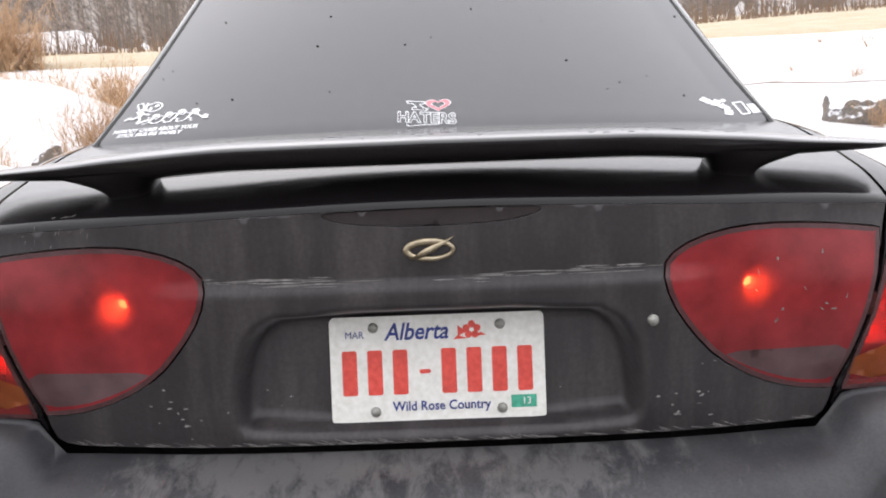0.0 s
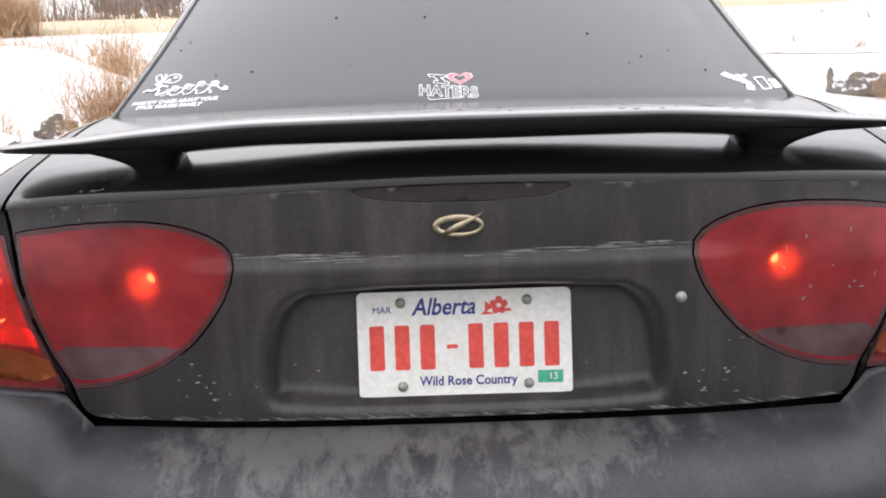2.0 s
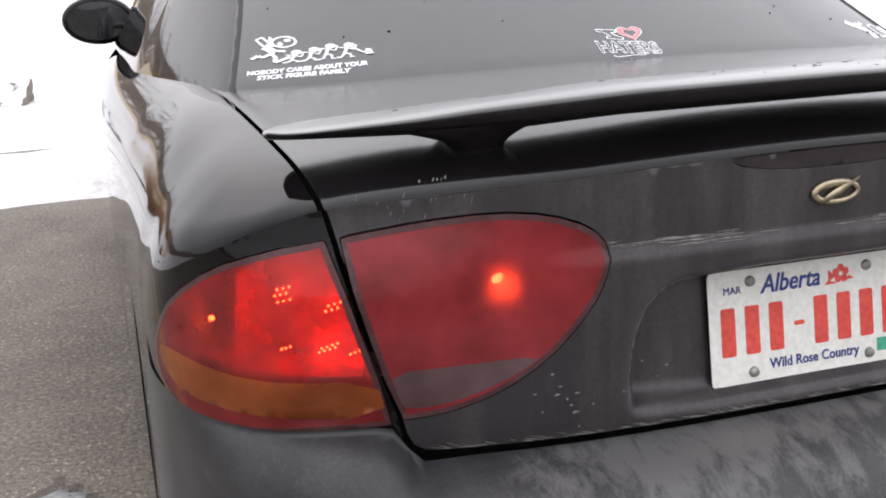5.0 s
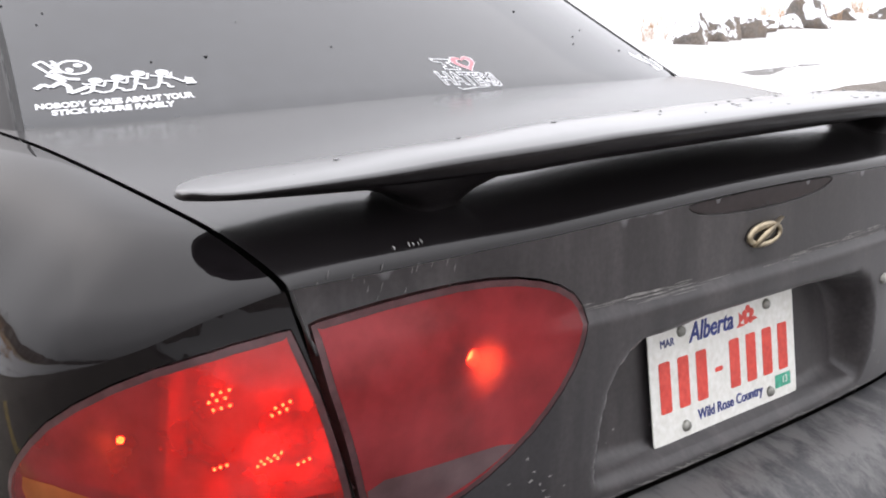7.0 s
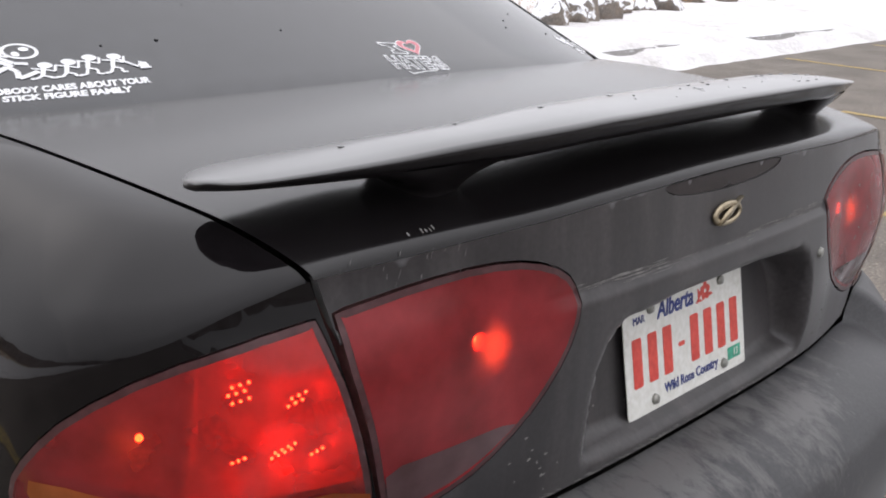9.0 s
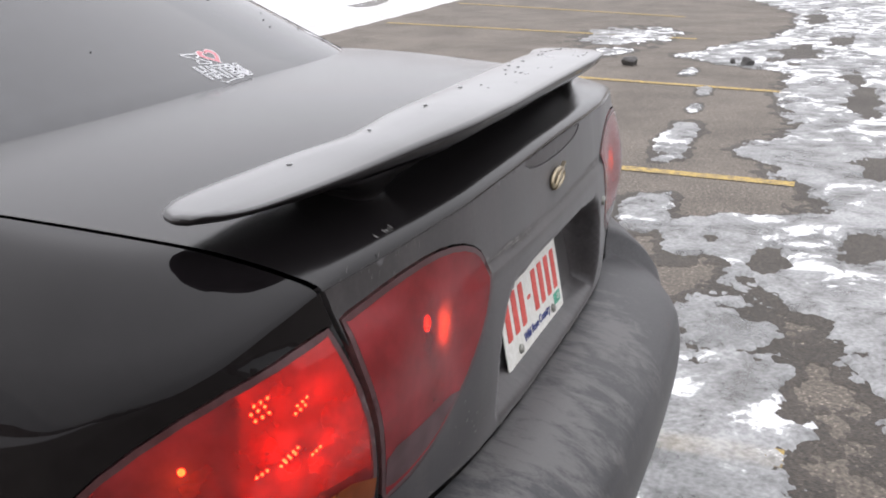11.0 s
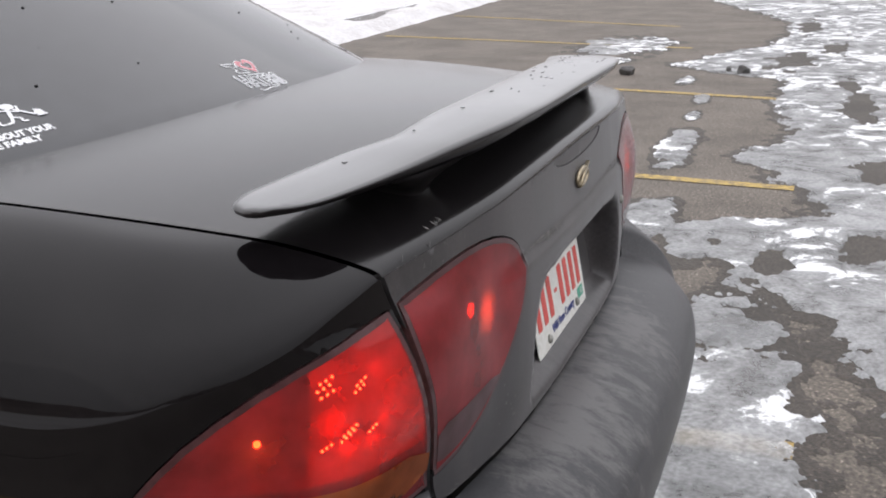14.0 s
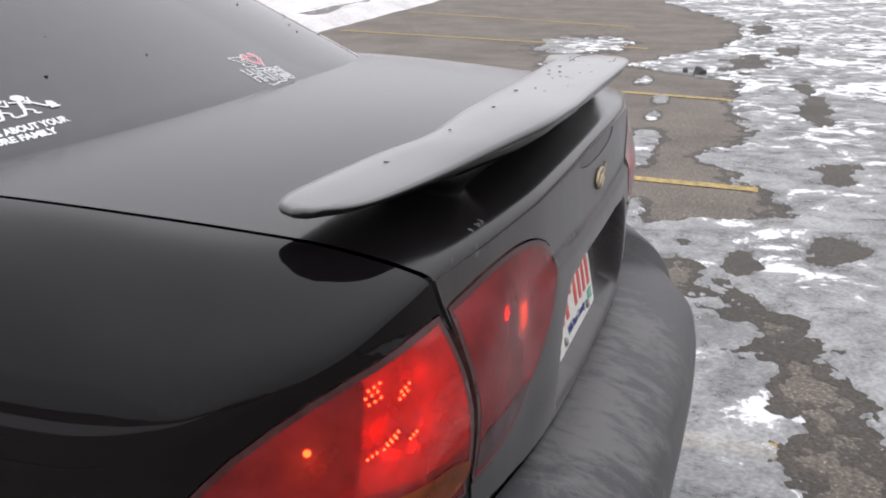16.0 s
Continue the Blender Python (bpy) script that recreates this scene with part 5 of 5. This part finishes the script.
def tuft(name, x, y, n, wide, high, seed, label):
    """Weeds: thin bent stalks with side twigs, tallest in the middle."""
    rnd = random.Random(seed)
    bm = bmesh.new()
    thin = 0.0021 * max(1, y / 9)

    def twig(p, d, length, w, depth):
        side_ = Vector((-d.y, d.x, 0))
        side_ = side_.normalized() * w if side_.length > 1e-3 else Vector((w, 0, 0))
        mid = p + d * length * 0.5 + Vector((rnd.uniform(-1, 1), rnd.uniform(-1, 1), 0)) * length * 0.08
        tip = p + d * length + Vector((rnd.uniform(-1, 1), rnd.uniform(-1, 1), -0.3)) * length * 0.15
        v = [bm.verts.new(q) for q in (p - side_, p + side_, mid + side_, mid - side_, tip + side_ * 0.4, tip - side_ * 0.4)]
        bm.faces.new((v[0], v[1], v[2], v[3]))
        bm.faces.new((v[3], v[2], v[4], v[5]))
        if depth:
            for _k in range(rnd.randint(3, 5)):
                q = p.lerp(mid, rnd.random()) if rnd.random() < 0.3 else mid.lerp(tip, rnd.random())
                e = (d + Vector((rnd.uniform(-1, 1), rnd.uniform(-1, 1), rnd.uniform(-0.6, 0.5))) * 1.15).normalized()
                twig(q, e, length * rnd.uniform(0.15, 0.35), w * 0.9, depth - 1)

    clumps = [(rnd.gauss(0, wide * 0.5), rnd.gauss(0, wide * 0.35), rnd.uniform(0.35, 1.0)) for _ in range(max(6, n // 30))]
    for _ in range(n // 2):
        cx, cy, ch = rnd.choice(clumps)
        p = Vector((cx + rnd.gauss(0, 0.03), cy + rnd.gauss(0, 0.03), -0.02))
        d = Vector((rnd.gauss(0, 0.48), rnd.gauss(0, 0.48), 1)).normalized()
        twig(p, d, high * ch * rnd.uniform(0.35, 1.0), thin, 2 if y < 10 else 1)
    ob = tagged(link(name, bm, GRASS, smooth=False), label, "dry grass", group="dry tufts", kind="stuff")
    ob.location = (x, y, max(0, snow_height(x, y)))
    return ob


for k, (x, y, n, w, h) in enumerate(((-2.75, 7.78, 2300, 0.42, 0.98), (-4.05, 7.78, 420, 0.32, 0.50), (-4.62, 8.18, 420, 0.5, 0.60), (-4.02, 12.21, 620, 0.42, 0.9), (-5.13, 13.79, 520, 0.6, 1.0), (-7.61, 15.76, 1700, 2.3, 1.0),
                                     (-11.84, 21.67, 1500, 4.5, 1.1), (5.90, 10.75, 400, 1.2, 0.4), (-5.84, 8.87, 420, 0.7, 0.55), (-9.72, 18.71, 700, 3, 0.7), (-15.03, 26.59, 1000, 6, 0.8), (-21.37, 35.46, 1200, 9, 0.9), (-6.92, 13.40, 900, 0.9, 0.9), (4.75, 9.46, 220, 0.5, 0.45), (21.60, 34.40, 700, 12, 0.7),
                                     (11.96, 9.67, 300, 0.8, 0.5), (14.90, 10.79, 340, 1.0, 0.55), (19.32, 12.37, 400, 1.4, 0.6), (25.30, 13.58, 420, 1.6, 0.7), (3.60, 17.54, 260, 2.2, 0.3), (7.92, 17.89, 320, 3.0, 0.3))):
    tuft("grass_tuft", x, y, n, w, h, 20 + k, "dry brown weeds standing in the snow")
shrub = tuft("shrub", -18.6, 43.5, 2600, 1.6, 4.2, 77, "tall ochre bare shrub before the far woods")
shrub["category"], shrub["group"] = "shrub", ""

# ---- far woods ahead, with unseen added woods all round ----
rnd = random.Random(5)


def wood_line(x):
    return 62 + 0.42 * max(0, x + 45) + 4 * noise.noise((x * 0.08, 0, 3))


def bare_tree(bm, x, y, h, r, side, z0=0.0):
    v = [bm.verts.new(p + Vector((0, 0, z0))) for p in (Vector((x, y, -0.2)) - side * r, Vector((x, y, -0.2)) + side * r, Vector((x, y, h)) + side * r * 0.2, Vector((x, y, h)) - side * r * 0.2)]
    bm.faces.new(v)
    for _k in range(22):
        z = rnd.uniform(0.08, 0.97) * h
        ln = rnd.uniform(0.5, 2.0)
        p = Vector((x, y, z + z0))
        e = p + side * math.copysign(ln * rnd.uniform(0.3, 0.9), rnd.uniform(-1, 1)) + Vector((0, 0, ln * rnd.uniform(0.2, 1.0)))
        q = side * 0.02 + Vector((0, 0, 0.025))
        bm.faces.new([bm.verts.new(c) for c in (p - q, p + q, e + q * 0.4, e - q * 0.4)])


bm = bmesh.new()
for _ in range(620):
    x = rnd.uniform(-75, 100)
    y = wood_line(x) + rnd.uniform(0, 26)
    bare_tree(bm, x, y, rnd.uniform(4, 10), rnd.uniform(0.03, 0.11), Vector((1, 0, 0)), far_rise(x, y))
# row out of view at the left, added to darken the car's reflections
for _ in range(160):
    bare_tree(bm, rnd.uniform(-70, -56), rnd.uniform(-60, 30), rnd.uniform(3, 5), rnd.uniform(0.05, 0.14), Vector((0, 1, 0)))
tagged(link("far_woods", bm, BARK, smooth=False), "bare grey-brown trees along the far field, plus an added unseen row at the left", "woods", kind="stuff")

# rising snow seen between the trunks
rows = []
for x in np.arange(-62, 90, 0.45):
    y = wood_line(x) + 17
    lit_ = noise.noise((x * 0.11, 4.2, 0)) + 0.35 * noise.noise((x * 0.9, 1.2, 3))
    crest = far_rise(x, y) + 0.5 + 1.5 * smooth01(-0.12, 0.12, lit_) + 0.35 * noise.noise((x * 2.1, 0.3, 6))
    rows.append([Vector((x, y + 2.0 * t, crest * t)) for t in (0, 0.5, 0.85, 1.0)])
bm = grid(rows)
finish(bm, (0, -1, 0.5))
tagged(link("wood_snow", bm, SNOW), "snowy rise showing between the far trunks", "snow", kind="stuff")

# brown brush at the foot of the woods
bm = bmesh.new()
for _ in range(5200):
    x = rnd.uniform(-70, 95)
    y = wood_line(x) - rnd.uniform(0, 6)
    h, w = rnd.uniform(0.5, 2.1) * (0.55 + 0.8 * noise.noise((x * 0.21, 1.3, 4)) ** 2 + 0.4), rnd.uniform(0.02, 0.05)
    lean = rnd.uniform(-0.5, 0.5)
    z0 = far_rise(x, y)
    bm.faces.new([bm.verts.new(c) for c in ((x - w, y, z0 - 0.1), (x + w, y, z0 - 0.1), (x + lean * h + w * 0.3, y, z0 + h), (x + lean * h - w * 0.3, y, z0 + h))])
tagged(link("far_brush", bm, BRUSH, smooth=False), "red-brown brush at the foot of the far woods", "brush", kind="stuff")

# seen only ahead; the rest of the ring is added to darken reflections
ring = []
for k in range(181):
    a = radians(2 * k)
    far = 70 + 85 * smooth01(0.1, 0.8, math.sin(a)) * smooth01(-0.75, 0.2, math.cos(a)) + 20 * smooth01(0.2, 0.9, math.cos(a))
    h = 3.4 + 3.0 * smooth01(0.2, 0.8, math.sin(a)) + 1.5 * noise.noise((math.cos(a) * 9, math.sin(a) * 9, 0)) + 1.0 * noise.noise((math.cos(a) * 40, math.sin(a) * 40, 2))
    ring.append([Vector((far * math.cos(a) * (1 + 0.02 * t), far * math.sin(a) * (1 + 0.02 * t), -0.3 + h * t + 0.4 * noise.noise((k * 0.9, t * 6, 1)))) for t in np.linspace(0, 1, 9)])
bm = grid(ring)
tagged(link("thicket", bm, THICKET), "grey-brown bare thicket beyond the fields, carried on unseen round the left and rear", "woods", kind="stuff")

# ---- scuffs, drops and specks on the car ----
def shard(bm, at, along, up, length, width, rnd_):
    """A thin ragged flake with its own outline."""
    n = 7
    top_ = [at + along * (length * (i / n - 0.5)) + up * (width * (0.3 + 0.7 * rnd_.random()) * math.sin(math.pi * (i + 0.5) / (n + 1))) for i in range(n + 1)]
    low_ = [at + along * (length * (i / n - 0.5)) - up * (width * (0.3 + 0.7 * rnd_.random()) * math.sin(math.pi * (i + 0.5) / (n + 1))) for i in range(n + 1)]
    vt, vl = [bm.verts.new(p) for p in top_], [bm.verts.new(p) for p in low_]
    for i in range(n):
        bm.faces.new((vl[i], vl[i + 1], vt[i + 1], vt[i]))


rnd = random.Random(11)
bm = bmesh.new()
for u0, u1, z, n, w in ((-0.318, -0.15, 0.886, 15, 0.0011), (-0.23, -0.12, 0.879, 8, 0.0014), (0.06, 0.318, 0.884, 20, 0.0011), (-0.1, 0.1, 0.878, 5, 0.0012), (0.17, 0.30, 0.888, 5, 0.002)):
    for _ in range(n):
        u = rnd.uniform(u0, u1)
        zz = z + rnd.uniform(-0.004, 0.003)
        at = wall(u, zz, 0.0008)
        shard(bm, at, (wall(u + 0.01, zz, 0.0008) - at).normalized(), Vector((0, 0, 1)), rnd.uniform(0.015, 0.07), w * rnd.uniform(0.4, 1), rnd)
for _ in range(150):
    u = rnd.uniform(-0.54, 0.54)
    at = wall(u, 0.6465 + rnd.uniform(0, 0.004), 0.0012)
    shard(bm, at, (wall(u + 0.01, 0.6465, 0.0012) - at).normalized(), Vector((0, 0, 1)), rnd.uniform(0.006, 0.03), rnd.uniform(0.0003, 0.0009), rnd)
for _ in range(40):
    u = rnd.choice((-1, 1)) * (0.36 + 0.03 * rnd.gauss(0, 1)) if rnd.random() < 0.6 else rnd.uniform(-0.5, 0.5)
    z = 0.70 + 0.02 * rnd.gauss(0, 1)
    shard(bm, wall(u, z, 0.0008), Vector((1, 0, 0)), Vector((0, 0, 1)), rnd.uniform(0.002, 0.008), rnd.uniform(0.001, 0.003), rnd)
for _ in range(16):
    u = rnd.uniform(-0.62, -0.47)
    z = rnd.uniform(0.930, 0.965)
    shard(bm, wall(u, z, 0.0008), Vector((0.3, 0, 1)).normalized(), Vector((1, 0, 0)), rnd.uniform(0.004, 0.012), rnd.uniform(0.0003, 0.0008), rnd)
for x in (-0.528, -0.512, -0.508, -0.503, -0.498):
    y = -0.002 + rnd.uniform(-0.006, 0.006)
    shard(bm, Vector((x, y, deck(x, y) + 0.0008)), Vector((0.4, 0.9, 0.2)).normalized(), Vector((0.9, -0.4, 0)).normalized(), rnd.uniform(0.006, 0.014), rnd.uniform(0.0006, 0.0016), rnd)
for _ in range(11):
    u, z = rnd.uniform(0.42, 0.57), rnd.uniform(0.79, 0.91)
    a = rnd.uniform(0, math.pi)
    shard(bm, wall(u, z, 0.0024), Vector((math.cos(a), 0, math.sin(a))), Vector((-math.sin(a), 0, math.cos(a))), rnd.uniform(0.004, 0.011), rnd.uniform(0.001, 0.003), rnd)
ob = part("salt_crust", bm, SCUFF, lid, "pale scratches and salt crust")
ob["kind"] = "stuff"

bm = bmesh.new()
for _ in range(40):
    x = rnd.uniform(-0.55, 0.60) if rnd.random() < 0.3 else rnd.uniform(-0.15, 0.55)
    yt, yl, z, k = wing_section(x)
    f = rnd.uniform(0.12, 0.8)
    r = rnd.uniform(0.0012, 0.0036)
    bmesh.ops.create_uvsphere(bm, u_segments=8, v_segments=5, radius=1, matrix=Matrix.Translation((x, yt + (yl - yt) * f, z + k * (0.10 - 0.5 * max(0, f - 0.6)) - 0.0004)) @ Matrix.Diagonal((r * rnd.uniform(1, 2.2), r, 0.0008, 1)))
ob = part("water_film", bm, WATER, spoiler, "scattered small water beads")
ob["kind"] = "stuff"
bm = bmesh.new()
for _ in range(30):
    x, up = rnd.uniform(-0.6, 0.6), rnd.uniform(0.02, 0.75)
    y = window_base(x) + 0.912 * up
    if abs(x) < glass_edge(y) - 0.01 and y < 1.28:
        r = rnd.uniform(0.0008, 0.0032)
        bmesh.ops.create_uvsphere(bm, u_segments=7, v_segments=4, radius=1, matrix=Matrix.Translation((x, y, glass(x, y) + 0.0008)) @ Matrix.Diagonal((r, r, 0.001, 1)))
for _ in range(14):
    x, y = rnd.uniform(-0.25, 0.25), rnd.uniform(1.0, 1.2)
    r = rnd.uniform(0.002, 0.005)
    bmesh.ops.create_uvsphere(bm, u_segments=7, v_segments=4, radius=1, matrix=Matrix.Translation((x, y, glass(x, y) + 0.0008)) @ Matrix.Diagonal((r, r, 0.001, 1)))
ob = part("dirt_specks", bm, SPECK, window, "dark specks of dirt")
ob["kind"] = "stuff"
